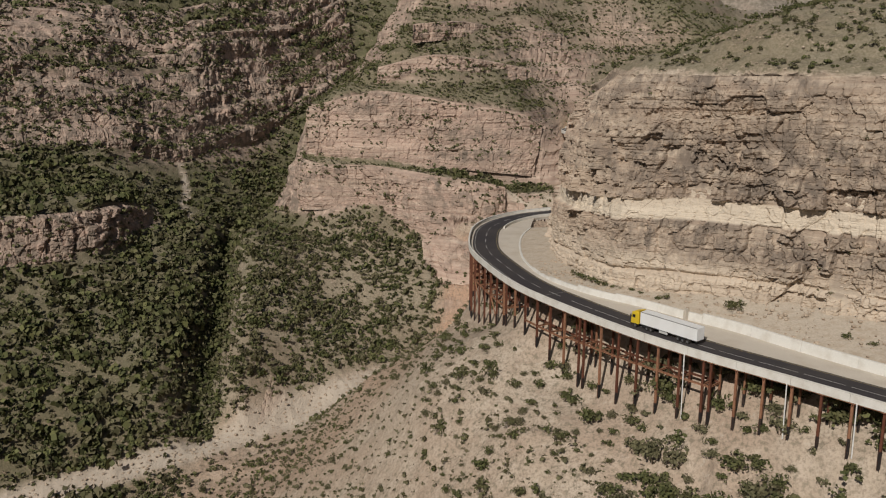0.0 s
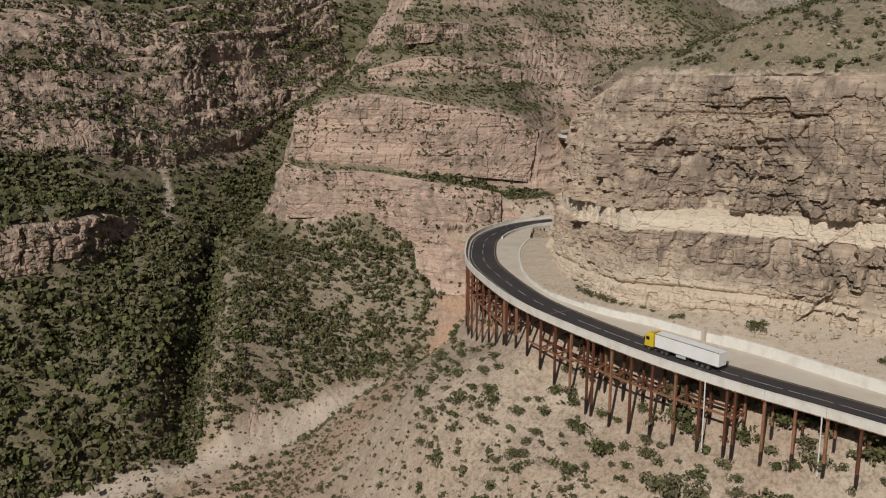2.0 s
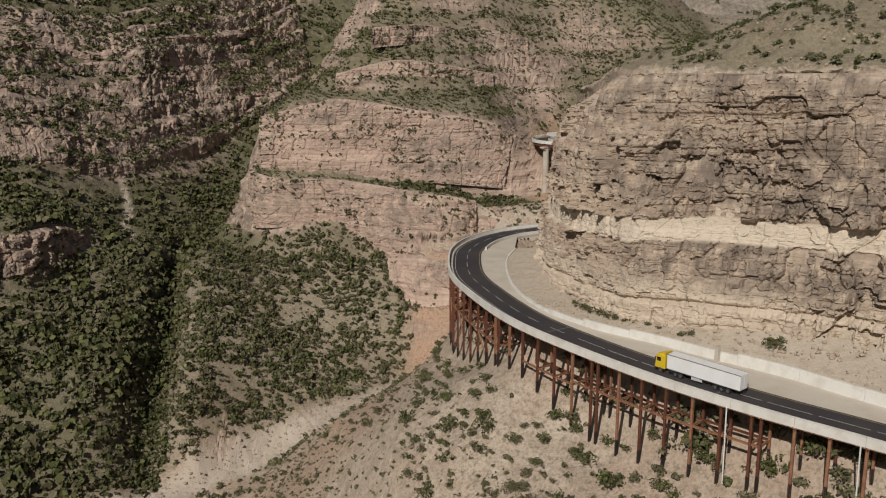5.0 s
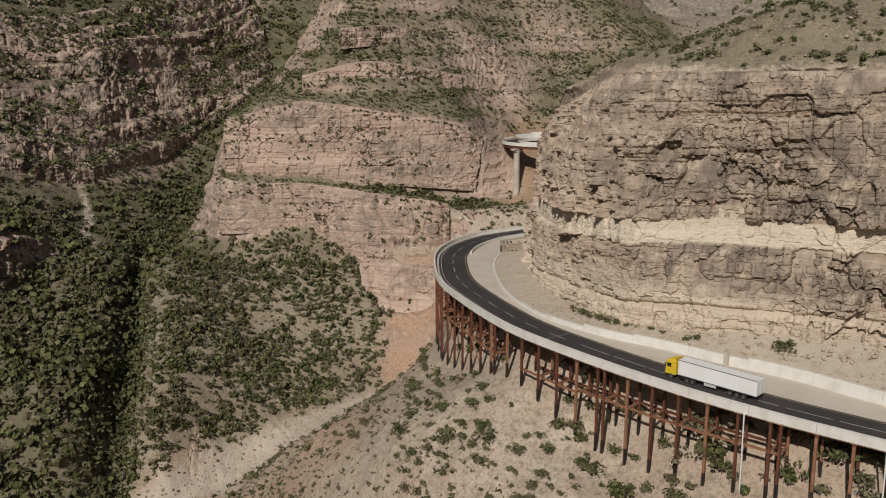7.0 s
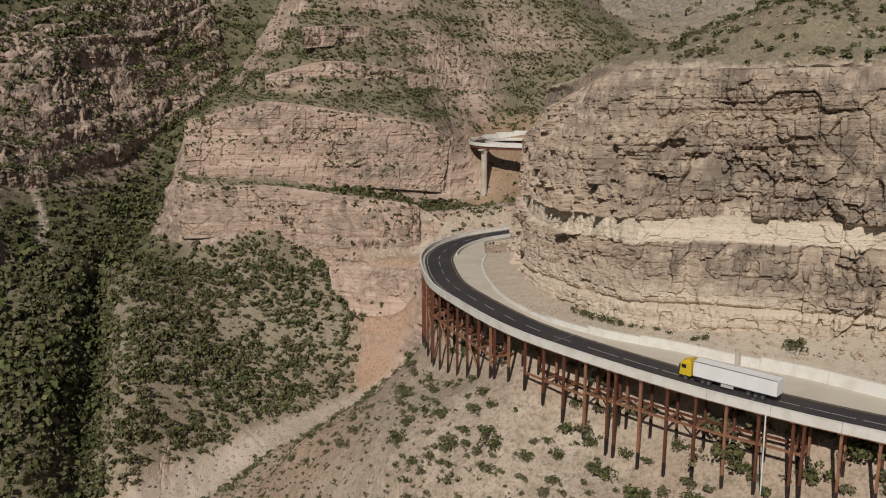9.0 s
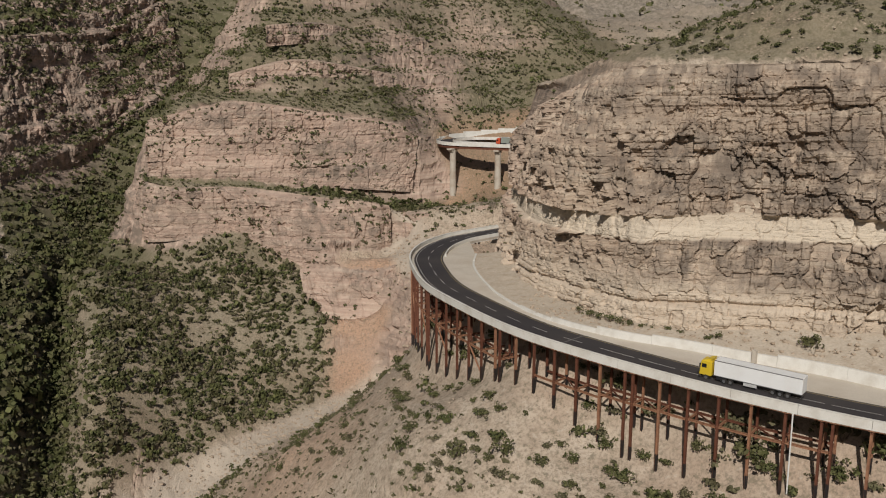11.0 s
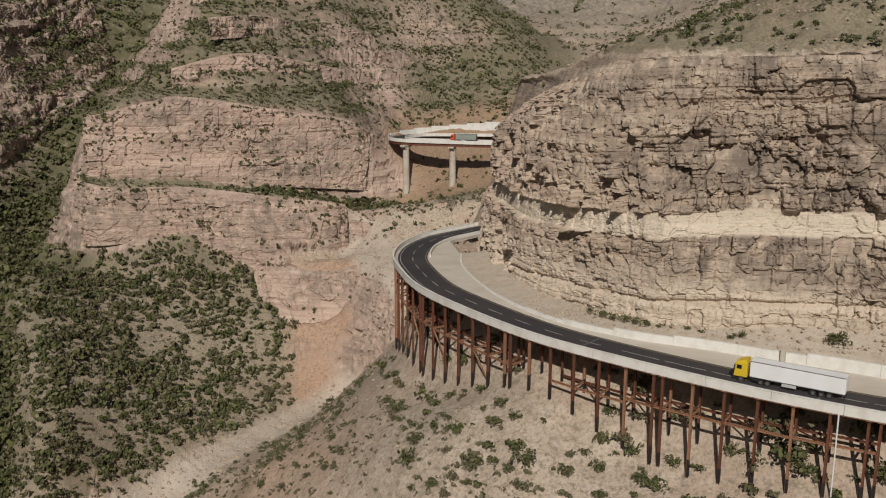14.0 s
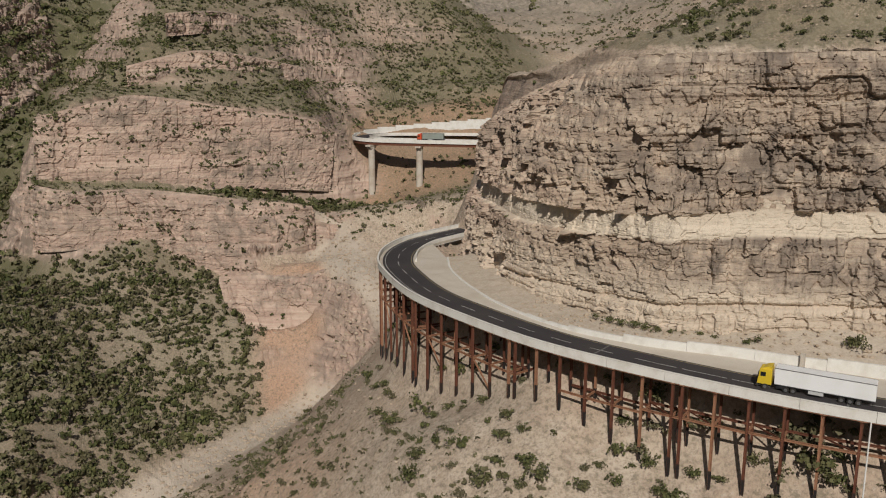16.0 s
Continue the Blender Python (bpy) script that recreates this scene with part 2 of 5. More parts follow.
def fbm(x, y, z, octaves=4):
    out, a = 0.0, 1.0
    for o in range(octaves):
        out = out + a * vnoise(x * 2**o + 17.3 * o, y * 2**o - 9.1 * o, z * 2**o + 3.7 * o)
        a *= 0.5
    return out


def smooth(v, lo, hi):
    t = np.clip((v - lo) / (hi - lo), 0, 1)
    return t * t * (3 - 2 * t)


# Breaklines of the canyon: feet and brinks of cliffs, crests, gullies and the creek.
ROAD_OUT = [(120, 78), (96, 98), (82, 110), (69, 120.5), (55, 131.5), (41, 144.5), (25, 163), (13, 180), (3, 202), (-2.6, 219), (-4.6, 238), (-4.2, 252), (0, 266), (8, 278), (18, 286), (33, 296)]
ROAD_Z = -3.0
road_edge = spline(ROAD_OUT, 1.5)
road_side = normals(road_edge)
road_bench = road_edge + road_side * 10.5


def along(line, z, step=8.0):
    z = np.broadcast_to(np.asarray(z, float), (len(line),)) if np.ndim(z) == 0 else np.interp(np.linspace(0, 1, len(line)), np.linspace(0, 1, len(z)), z)
    return spline(np.c_[line, z], step)
# cliffs: feet, courses and brinks
R_FOOT = [(190, 75, 0), (130, 117, 0), (93, 143, 0), (70, 158, -1.3), (47, 170, -1.6), (36, 179, -2), (27.5, 199, -1), (22.5, 225, -2), (24, 262, -3), (31, 287, -6)]
R_LOW = [(190, 82, 19), (131, 123, 19), (95, 148.5, 19), (70, 163.5, 19), (44, 174.5, 18), (38, 179, 17), (29.5, 199, 17), (24.5, 224, 14), (26, 262, 10), (32.5, 285, 6)]
R_MID = [(190, 88, 33), (131, 127, 33), (97, 150, 33), (71, 165.5, 33), (54, 175, 34), (36, 189, 33), (30, 203, 33), (26.5, 223, 30), (28, 262, 20), (35, 284, 14)]
R_TOP = [(190, 98, 54), (130, 138, 53), (98, 155, 52), (66.4, 169, 51.3), (43, 189, 51), (37.5, 203, 50), (34.5, 220, 46), (31, 240, 41), (29.5, 262, 34), (37, 284, 24)]
C_FOOT = [(-126, 437, -32), (-110, 423, -29), (-77, 425.5, -25), (-52, 410, -41), (-30, 391, -58), (-12, 384, -56), (-4, 382, -40)]
C_TOP = [(-128, 443, -6), (-107, 424, -7), (-77, 428, -8), (-37, 415.5, -12), (-14, 411, -14), (-6, 415, -17), (2, 417, -19), (20, 413, -19), (40, 412, -16), (58, 405, -15)]
U_FOOT = [(-124, 450, -4), (-93, 447, -4), (-60, 447, -8), (-25, 450, -9), (11, 461, -13), (29, 461, -24), (50, 451, -16), (78, 440, -10), (100, 428, -6)]
U_TOP = [(-124, 455, 22), (-93, 452, 29.3), (-77, 455, 31), (-30, 456, 24), (0, 463, 19), (13, 474, 12), (24, 492, 8)]
L_FOOT = [(-270, 375, 2), (-228, 412, 3), (-202, 446, -8), (-190, 475, -4), (-178, 515, 0), (-164, 552, 10), (-148, 590, 27), (-142, 640, 38)]
L_MID = [(-285, 392, 32), (-243, 428, 32), (-216, 462, 22), (-203, 492, 28), (-190, 530, 30), (-172, 572, 38), (-158, 608, 47), (-150, 655, 58)]
L_TOP = [(-300, 410, 62), (-260, 448, 60), (-228, 490, 54), (-210, 514, 62), (-194, 550, 64), (-182, 595, 64), (-174, 630, 70), (-160, 690, 88)]
B_FOOT = [(-260, 290, -38), (-203, 331, -38), (-192, 358, -38), (-180, 385, -37)]
B_TOP = [(-262, 296, -19), (-205, 335, -20), (-195, 362, -21), (-186, 388, -29)]
LAND = [
    # under the road: bench, foot of the sand bank, line of the outer columns
    along(road_bench[4:], -3.3, 7),
    along((road_bench + road_side * 2.5)[4:-12], -3.2, 8),
    along((road_bench - road_side * 2.0)[4:-6], [-8.5, -9, -9.5, -9, -10, -11], 8),
    spline([(118, 80, -11), (96, 98, -12), (83, 109, -13.2), (70, 119.7, -15.2), (60, 127.7, -17.3), (50, 136, -19.1), (41, 144.6, -20.8), (33, 154, -22), (27, 160.5, -20.8), (21, 168.5, -17.6), (16, 175.5, -14.4), (11, 184.5, -16.2), (4, 200, -21.5), (-2, 217, -25.5), (-4, 231, -25), (-4, 252, -30), (4, 276, -31)], 7),
    # spur below the road, falling to the creek
    spline([(92, 88, -20), (60, 118, -22), (43, 136, -23.5), (24, 150, -25), (8.4, 163, -23.8), (1.7, 187, -21)], 8),
    spline([(88, 100, -29), (40, 130, -29), (18.7, 143, -28), (1, 150, -38), (-9.7, 183.7, -29), (-15, 233, -37), (-14, 262, -44)], 10),
    spline([(60, 80, -45), (0, 100, -60), (-30, 190, -55), (-37, 230, -54), (-42, 240, -57), (-45, 270, -72)], 12),
    spline([(0, 0, -100), (-60, 130, -92), (-75, 200, -92), (-67, 235, -90), (-57, 280, -78)], 15),
    # creek and scree gully
    spline([(-260, 150, -118), (-177, 215, -108), (-140, 245, -105), (-84, 299, -99.5), (-72, 312, -92), (-45, 330, -87), (-25, 342, -83), (-12, 347, -80), (-2, 343, -71), (5, 338, -59), (9, 350, -46), (6, 366, -37), (4, 395, -33), (0, 411, -32)], 8),
    spline([(-29, 374, -58), (-14, 372, -57), (-4, 370, -50)], 7),
    spline([(-10, 300, -54), (10, 310, -40), (24, 345, -37), (32, 380, -36), (46, 398, -33)], 12),
    # bushy spur between the gullies
    spline([(-77, 424, -26), (-80, 400, -42), (-86, 360, -67), (-72, 326, -87)], 9),
    spline([(-150, 410, -36), (-146, 393, -41), (-137, 376, -46), (-130, 358, -51), (-123, 330, -64), (-115, 298, -77), (-104, 285, -95)], 7),
    spline([(-154, 430, -42), (-156, 408, -50), (-151, 388, -58), (-145, 366, -66), (-137, 335, -79), (-130, 305, -91), (-122, 275, -102)], 6),
    spline([(-164, 415, -36), (-161, 392, -42), (-156, 368, -49), (-149, 338, -61), (-143, 305, -72), (-140, 275, -84)], 6),
    spline([(-52, 408, -42), (-38, 378, -60), (-33, 364, -74)], 8),
    # lower cliff of the middle block: foot and brink
    spline(C_FOOT, 5),
    spline([(-50, 414, -38), (-28, 393, -40), (-12, 388, -38), (-3, 390, -36)], 6),
    spline([(-30, 400, -37), (-14, 404, -36), (-6, 411, -34)], 6),
    spline(C_TOP, 5),
    # ledge, upper cliff foot and brink
    spline(U_FOOT, 6),
    spline(U_TOP, 6),
    # hillside above
    spline([(-88, 466, 38), (-70, 480, 50), (-62, 508, 72)], 10),
    spline([(-30, 476, 36), (-30, 502, 58), (-25, 540, 84)], 10),
    spline([(10, 496, 24), (14, 522, 42), (5.5, 549.5, 75), (0, 600, 112)], 12),
    spline([(41.6, 521, 20), (60, 540, 30), (75, 568, 51), (86, 599, 84), (80, 660, 130)], 12),
    spline([(100, 593, 76), (122, 585, 62), (150, 570, 40), (180, 560, 25)], 14),
    spline([(-60, 560, 130), (0, 680, 180), (60, 760, 190)], 25),
    # hairpin bench
    spline([(30, 491, 7.4), (46, 504, 7.6), (70, 499, 7.6), (100, 489, 7.6)], 7),
    spline([(33, 509, 12), (48, 512.5, 13), (74, 506, 15.5), (104, 496, 18)], 7),
    spline([(36, 484, -3), (60, 472, -5), (95, 458, -2)], 10),
    # side gully left of the block
    spline([(-146, 440, -40), (-148, 475, -30), (-152, 518, -17), (-143, 560, 16), (-136, 600, 34), (-128, 650, 52), (-105, 740, 110)], 10),
    # left wall of the canyon: slope, dark band, upper beds
    spline([(-210, 180, -104), (-172, 262, -82), (-168, 300, -66), (-172, 335, -56)], 12),
    spline([(-255, 220, -72), (-200, 300, -56), (-182, 350, -46), (-170, 392, -35)], 12),
    spline(B_FOOT, 6),
    spline(B_TOP, 6),
    spline([(-262, 340, -12), (-222, 380, -13), (-187, 419, -28), (-170, 440, -32)], 10),
    spline(L_FOOT, 8),
    spline(L_MID, 8),
    spline(L_TOP, 10),
    spline([(-330, 450, 98), (-270, 510, 95), (-232, 570, 98), (-205, 640, 108), (-175, 730, 130)], 20),
    # right cliff: foot, courses, brink, and the flat above
    spline(R_FOOT, 5),
    spline(R_LOW, 5),
    spline(R_MID, 5),
    spline(R_TOP, 5),
    spline([(200, 140, 70), (120, 168, 63.5), (72, 180, 58.5), (52, 204, 56.5), (44, 232, 48), (46, 262, 36), (54, 300, 24)], 8),
    spline([(240, 200, 94), (150, 235, 79), (100, 250, 66), (74, 285, 46), (78, 320, 33), (90, 380, 28)], 14),
    spline([(60, 320, 15), (70, 380, 0), (88, 420, -4)], 14),
    spline([(300, 330, 104), (205, 370, 74), (160, 430, 46), (190, 520, 48), (240, 610, 66), (306, 677, 88), (420, 640, 140)], 22),
    spline([(160, 700, 63), (215, 702, 63)], 12),
    # distance
    spline([(168, 844, 84), (260, 900, 92), (420, 1000, 120)], 60),
    spline([(60, 1150, 200), (330, 1330, 200), (700, 1500, 220), (1100, 1500, 280)], 90),
    spline([(-40, 1420, 380), (330, 1780, 430), (760, 2050, 470), (1300, 1900, 500)], 120),
    spline([(-300, 1000, 330), (200, 2400, 640), (700, 2900, 720), (1600, 2600, 760)], 200),
    spline([(-450, 450, 200), (-430, 250, 60), (-500, 50, 80), (-400, -300, 120), (0, -420, 140), (400, -300, 140), (480, 0, 120), (420, 250, 160)], 60),
    spline([(-200, 60, -115), (-120, -60, -110), (0, -150, -90), (160, -60, -60)], 40),
]


def behind(line, back, rise, step):
    """A line set back from a brink, away from the canyon, to keep the ground behind it level."""
    q = spline(line, step)
    out = q[:, :2] / np.linalg.norm(q[:, :2], axis=1)[:, None]
    return np.c_[q[:, :2] + out * back, q[:, 2] + rise]


LAND += [behind(R_TOP, 3.5, 1.2, 5), behind(R_TOP, 9, 3.6, 7), behind(C_TOP, 5, 0.6, 7), behind(U_TOP[:-1], 6, 3.0, 8), behind(B_TOP, 5, 0.8, 8), behind(L_TOP, 7, 4.0, 10)]
ctrl = np.vstack(LAND)
ctrl = ctrl[np.unique(np.round(ctrl[:, :2] / 1.2), axis=0, return_index=True)[1]]
cn = len(ctrl)
sys_m = np.zeros((cn + 3, cn + 3))
sys_m[:cn, :cn] = np.linalg.norm(ctrl[:, None, :2] - ctrl[None, :, :2], axis=2) - 0.6 * np.eye(cn)
sys_m[:cn, cn], sys_m[:cn, cn + 1:] = 1, ctrl[:, :2] / 100
sys_m[cn, :cn], sys_m[cn + 1:, :cn] = 1, ctrl[:, :2].T / 100
weights = np.linalg.solve(sys_m, np.r_[ctrl[:, 2], 0, 0, 0])


def base_height(x, y):
    x, y = np.asarray(x, float), np.asarray(y, float)
    out = np.empty(x.size)
    fx, fy = x.ravel(), y.ravel()
    cx, cy, w = (v.astype(np.float32) for v in (ctrl[:, 0], ctrl[:, 1], weights[:cn]))
    for s in range(0, x.size, 40000):
        px, py = fx[s:s + 40000].astype(np.float32), fy[s:s + 40000].astype(np.float32)
        r = np.sqrt((px[:, None] - cx) ** 2 + (py[:, None] - cy) ** 2)
        out[s:s + 40000] = r @ w + weights[cn] + weights[cn + 1] * px / 100 + weights[cn + 2] * py / 100
    return out.reshape(x.shape)


def height(x, y):
    """Smooth lie of the land with rounded gullies and, on the high hillsides, ledges of harder beds."""
    h = base_height(x, y)
    far = smooth(y, 300, 460)
    h = h + (0.5 + 2.2 * far) * fbm(x * 0.05, y * 0.05, 0 * x, 3)
    h = h + smooth(y, 700, 950) * (50 * fbm(x * 0.006, y * 0.006, 0 * x + 5, 5) - 40 * np.abs(fbm((x + y) * 0.011, (y - x) * 0.004, 0 * x + 9, 4)))
    ledges = smooth(y, 430, 470) * smooth(h, 8, 20) * 0.9 + smooth(-x, 150, 175) * smooth(h, -8, 5) * 0.9
    ledges = ledges + 0.8 * smooth(h, 53, 58) * smooth(-y, -330, -300) * smooth(x, 30, 50)
    ledges = np.minimum(ledges, 0.9) * (1 - 0.6 * smooth(y, 700, 900))
    step = 11.0 - 7.0 * smooth(-y, -400, -330)
    zz = h + 4 * vnoise(x * 0.02, y * 0.02, 0 * x)
    ph = zz / step
    saw = ph - np.floor(ph)
    stepped = smooth(saw, 0.35, 0.8) - saw
    return h + ledges * step * stepped * (0.45 + 0.5 * vnoise(x * 0.013, y * 0.013, np.floor(ph)))


def ground_at(x, y):
    return float(height(np.array([x]), np.array([y]))[0])


# The sheet of ground: spokes round the middle of the canyon, closer where the relief is steep.
az = np.radians(np.r_[np.linspace(-180, -44, 24)[:-1], np.linspace(-44, -36, 18)[:-1], np.linspace(-36, 40, FINE), np.linspace(40, 50, 18)[1:], np.linspace(50, 180, 24)[1:]])
rr = np.r_[np.linspace(0.02, 90, 60)[:-1], np.arange(90, 300, 0.4), np.arange(300, 640, 0.7), np.geomspace(640, 4200, 160)]
gx, gy = np.sin(az)[:, None] * rr, np.cos(az)[:, None] * rr
gz = height(gx, gy)
# one row of points per spoke, at even steps of slope length as seen from the air
dist = np.hypot(rr, 60)
dz, dr = np.diff(gz, axis=1), np.diff(rr)[None]
ds = np.sqrt(dz**2 + (0.45 * dr) ** 2) / np.maximum(dist[1:], 120)
for _ in range(30):
    ds[1:-1] = (ds[:-2] + 2 * ds[1:-1] + ds[2:]) / 4
cum = np.c_[np.zeros(len(az)), np.cumsum(ds, axis=1)]
sheet_r = np.stack([np.interp(np.linspace(0, c[-1], ROWS), c, rr) for c in cum])
sx, sy = np.sin(az)[:, None] * sheet_r, np.cos(az)[:, None] * sheet_r
sz = height(sx, sy)


def sheet_normals(x, y, z):
    p = np.stack([x, y, z], -1)
    n = np.cross(np.gradient(p, axis=0), np.gradient(p, axis=1))
    n /= np.linalg.norm(n, axis=-1, keepdims=True) + 1e-9
    return n * np.sign(n[..., 2:3] + 1e-9)


def soften(a, times):
    for _ in range(times):
        a = a.copy()
        a[1:-1] = (a[:-2] + 2 * a[1:-1] + a[2:]) / 4
        a[:, 1:-1] = (a[:, :-2] + 2 * a[:, 1:-1] + a[:, 2:]) / 4
    return a


nrm = sheet_normals(soften(sx, 4), soften(sy, 4), soften(sz, 4))
high_ground = np.clip(smooth(sy, 425, 445) + smooth(-sx, 150, 165) * smooth(sy, 380, 410), 0, 1)
steep = smooth(1 - nrm[..., 2], 0.28 - 0.05 * high_ground, 0.5 - 0.06 * high_ground) * (1 - 0.75 * smooth(sy, 700, 900))
steep *= 1 - 0.85 * (np.hypot(sx - 30, sy - 170) < 1)
# loose ground that is steep without being rock
def near_line(x, y, pts, width):
    line = spline(pts, 6)
    return smooth(-np.min(np.hypot(x[..., None] - line[:, 0], y[..., None] - line[:, 1]), -1), -width, -0.4 * width)


under = np.zeros_like(sx)
sel = np.where((sy > 60) & (sy < 320) & (sx < 140) & (sx > -80))
d_road = np.min(np.hypot(sx[sel][:, None] - road_edge[::3, 0], sy[sel][:, None] - road_edge[::3, 1]), 1)
under[sel] = smooth(-d_road, -13, -9)
loose = np.maximum(under, smooth(-sz, 3.5, 6) * smooth(-sy, -330, -290) * (sx > -70))
rock = steep * (1 - loose) + 0.15 * steep * loose
rock = rock * (1 - 0.9 * (sx < -100) * smooth(-sy, -440, -425) * smooth(-sz, 33, 38))
dip = sz - 0.07 * (sx - 40) + 0.05 * np.minimum(sy - 170, 100)

# beds: each course stands out or back, and is broken into blocks by upright joints
rng = np.random.RandomState(5)
course = np.cumsum(rng.choice([0.9, 1.3, 1.8, 2.6, 3.6], 400)) - 150
big = 1.0 + 0.8 * smooth(sy, 300, 420)
layer = np.searchsorted(course, dip / big)
prot = rng.uniform(-0.5, 0.5, 401)
width = rng.choice([2.0, 3.0, 4.5, 6.5], 401)
tang = sx * 0.72 - sy * 0.69 + 3 * fbm(sx * 0.05, sy * 0.05, sz * 0.05, 2)
cell = (tang / big + rng.uniform(0, 50, 401)[layer]) / width[layer]
ci = np.floor(cell).astype(np.int64)
block = lattice(ci, layer, layer * 0 + 7) - 0.5
edge_u = np.minimum(cell - ci, 1 - (cell - ci)) * width[layer]
z0, z1 = course[np.clip(layer - 1, 0, 399)], course[np.clip(layer, 0, 399)]
edge_v = np.minimum(dip / big - z0, z1 - dip / big)
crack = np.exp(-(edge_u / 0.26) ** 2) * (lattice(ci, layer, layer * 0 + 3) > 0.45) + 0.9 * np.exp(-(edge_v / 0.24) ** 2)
butt = fbm(tang * 0.035, dip * 0.012, 0 * tang, 3)
push = 2.3 * prot[layer] + 1.5 * block - 1.1 * crack + 2.4 * butt + 0.45 * fbm(sx * 0.5, sy * 0.5, sz * 0.9, 3)
pale = np.exp(-((dip - 21.5 - 0.5 * fbm(sx * .1, sy * .1, sz * .1, 2)) / 2.3) ** 4) * (sy < 300) * (sx > 10) * rock
push = push * (1 - 0.75 * pale) - 1.3 * pale + 1.4 * np.exp(-((dip - 25.5) / 1.6) ** 2) * (sy < 300)
hor = nrm[..., :2] / (np.linalg.norm(nrm[..., :2], axis=-1, keepdims=True) + 1e-6)
faced = np.clip((sy < 300) * (sx > 10) + (sy > 405) * (sy < 482) * (sx > -132) * (sx < 12) + (sx < -150) * (sy > 280), 0, 1)
push = push * (1 - faced) - 1.6 * faced
amp = rock * (1 + 0.5 * smooth(sy, 320, 430)) * (1 - 0.65 * smooth(sy, 440, 475))
vx, vy = sx + hor[..., 0] * push * amp, sy + hor[..., 1] * push * amp
rough = (1 - rock) * smooth(sheet_r, 30, 90)
rill = np.abs(fbm(sx * 0.10, sy * 0.10, 0 * sx + 8, 3))
vz = sz - rough * 1.6 * rill * (sy < 330) * (1 - under) + rough * (0.35 + 0.5 * smooth(sy, 250, 420)) * fbm(sx * 0.3, sy * 0.3, 0 * sx, 4) * (1 - 0.8 * under) + 0.25 * rock * fbm(sx, sy, sz, 2) + 2.2 * smooth(sz, 53.5, 57) * (sy < 330) * (sx > 20) * fbm(sx * 0.16, sy * 0.16, 0 * sx + 3, 4)

# what grows and lies where
creek_m = np.zeros_like(sx)
sel = np.where((sy > 180) & (sy < 430) & (sx > -230) & (sx < 40))
creek_m[sel] = near_line(sx[sel], sy[sel], [(-200, 198, 0), (-150, 240, 0), (-100, 285, 0), (-70, 312, 0), (-45, 326, 0), (-30, 334, 0)], 7.5)
creek_m[sel] = np.maximum(creek_m[sel], near_line(sx[sel], sy[sel], [(-88, 296, 0), (-60, 317, 0), (-30, 335, 0), (-10, 345, 0)], 13))
scree_m = np.zeros_like(sx)
scree_m[sel] = np.maximum(near_line(sx[sel], sy[sel], [(0, 410, 0), (6, 390, 0), (8, 366, 0), (8, 345, 0)], 14), 0)
scree_l = np.zeros_like(sx)
sel2 = np.where((sx < -90) & (sy > 280) & (sy < 500))
scree_l[sel2] = np.maximum(near_line(sx[sel2], sy[sel2], [(-200, 445, 0), (-190, 428, 0), (-183, 408, 0), (-170, 392, 0)], 3.5), 0.3 * near_line(sx[sel2], sy[sel2], [(-121, 322, 0), (-125, 335, 0), (-133, 360, 0), (-142, 385, 0)], 4.5) * (fbm(sx[sel2] * 0.15, sy[sel2] * 0.15, 0 * sx[sel2], 3) > -0.1))
scree = np.clip(creek_m + scree_m + scree_l, 0, 1)
left = smooth(-sx, 105, 150)
creek_y = np.interp(sx, (-200, -150, -100, -70, -45, -30), (198, 240, 285, 312, 326, 334))
spur = smooth(sy - creek_y, 5, 16) * smooth(-sy, -428, -415) * smooth(-sx, 28, 40) * (1 - left)
hill = smooth(sy, 405, 440) * np.maximum(smooth(-sx, -200, -150), 0.3 * smooth(sy, 600, 800))
red = smooth(sy, 430, 450) * smooth(-sy, -536, -512) * smooth(sx, 8, 30) * 0.9
red = np.clip(red + 0.8 * smooth(sy, 320, 350) * smooth(-sy, -405, -390) * smooth(sx, -40, -28) * smooth(-sx, -20, 5) + 0.4 * smooth(-sy, -300, -240) * smooth(-sx, 5, 30) * smooth(sy, 190, 220), 0, 1) * (1 - scree)
grass = np.clip(0.8 * left + 0.45 * spur + 0.75 * hill * (1 - 0.6 * red) + 0.6 * (sz > 53) * (sy < 400) + 0.06, 0, 1) * (1 - scree)
mottle = fbm(sx * 0.04, sy * 0.04, sz * 0.04, 3)
varnish = np.clip(0.55 + 0.9 * mottle + 0.35 * smooth(dip, 22, 30) * (sy < 300) + 0.35 * left - 0.25 * smooth(-dip, 0, 8) * (sy < 300), 0, 1)

rows_n, cols_n = sx.shape
me = bpy.data.meshes.new("ground")
verts = np.stack([vx, vy, vz], -1).reshape(-1, 3)
i, j = np.meshgrid(np.arange(rows_n - 1), np.arange(cols_n - 1), indexing="ij")
a = i * cols_n + j
quads = np.stack([a, a + 1, a + cols_n + 1, a + cols_n], -1).reshape(-1, 4)
me.vertices.add(len(verts))
me.vertices.foreach_set("co", verts.ravel())
me.loops.add(quads.size)
me.loops.foreach_set("vertex_index", quads.ravel().astype(np.int32))
me.polygons.add(len(quads))
me.polygons.foreach_set("loop_start", np.arange(0, quads.size, 4, dtype=np.int32))
me.update(calc_edges=True)
me.shade_flat()
# joint: where shadow is painted into the cracks of the rock
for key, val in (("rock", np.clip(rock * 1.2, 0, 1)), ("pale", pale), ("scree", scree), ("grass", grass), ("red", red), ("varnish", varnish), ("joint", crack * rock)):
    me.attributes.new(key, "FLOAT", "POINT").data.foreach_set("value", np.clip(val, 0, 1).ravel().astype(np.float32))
me.materials.append(GROUND)
ground = tagged(new("ground", me), "bedded tan limestone canyon with gravelly slopes", "ground", kind="structure")


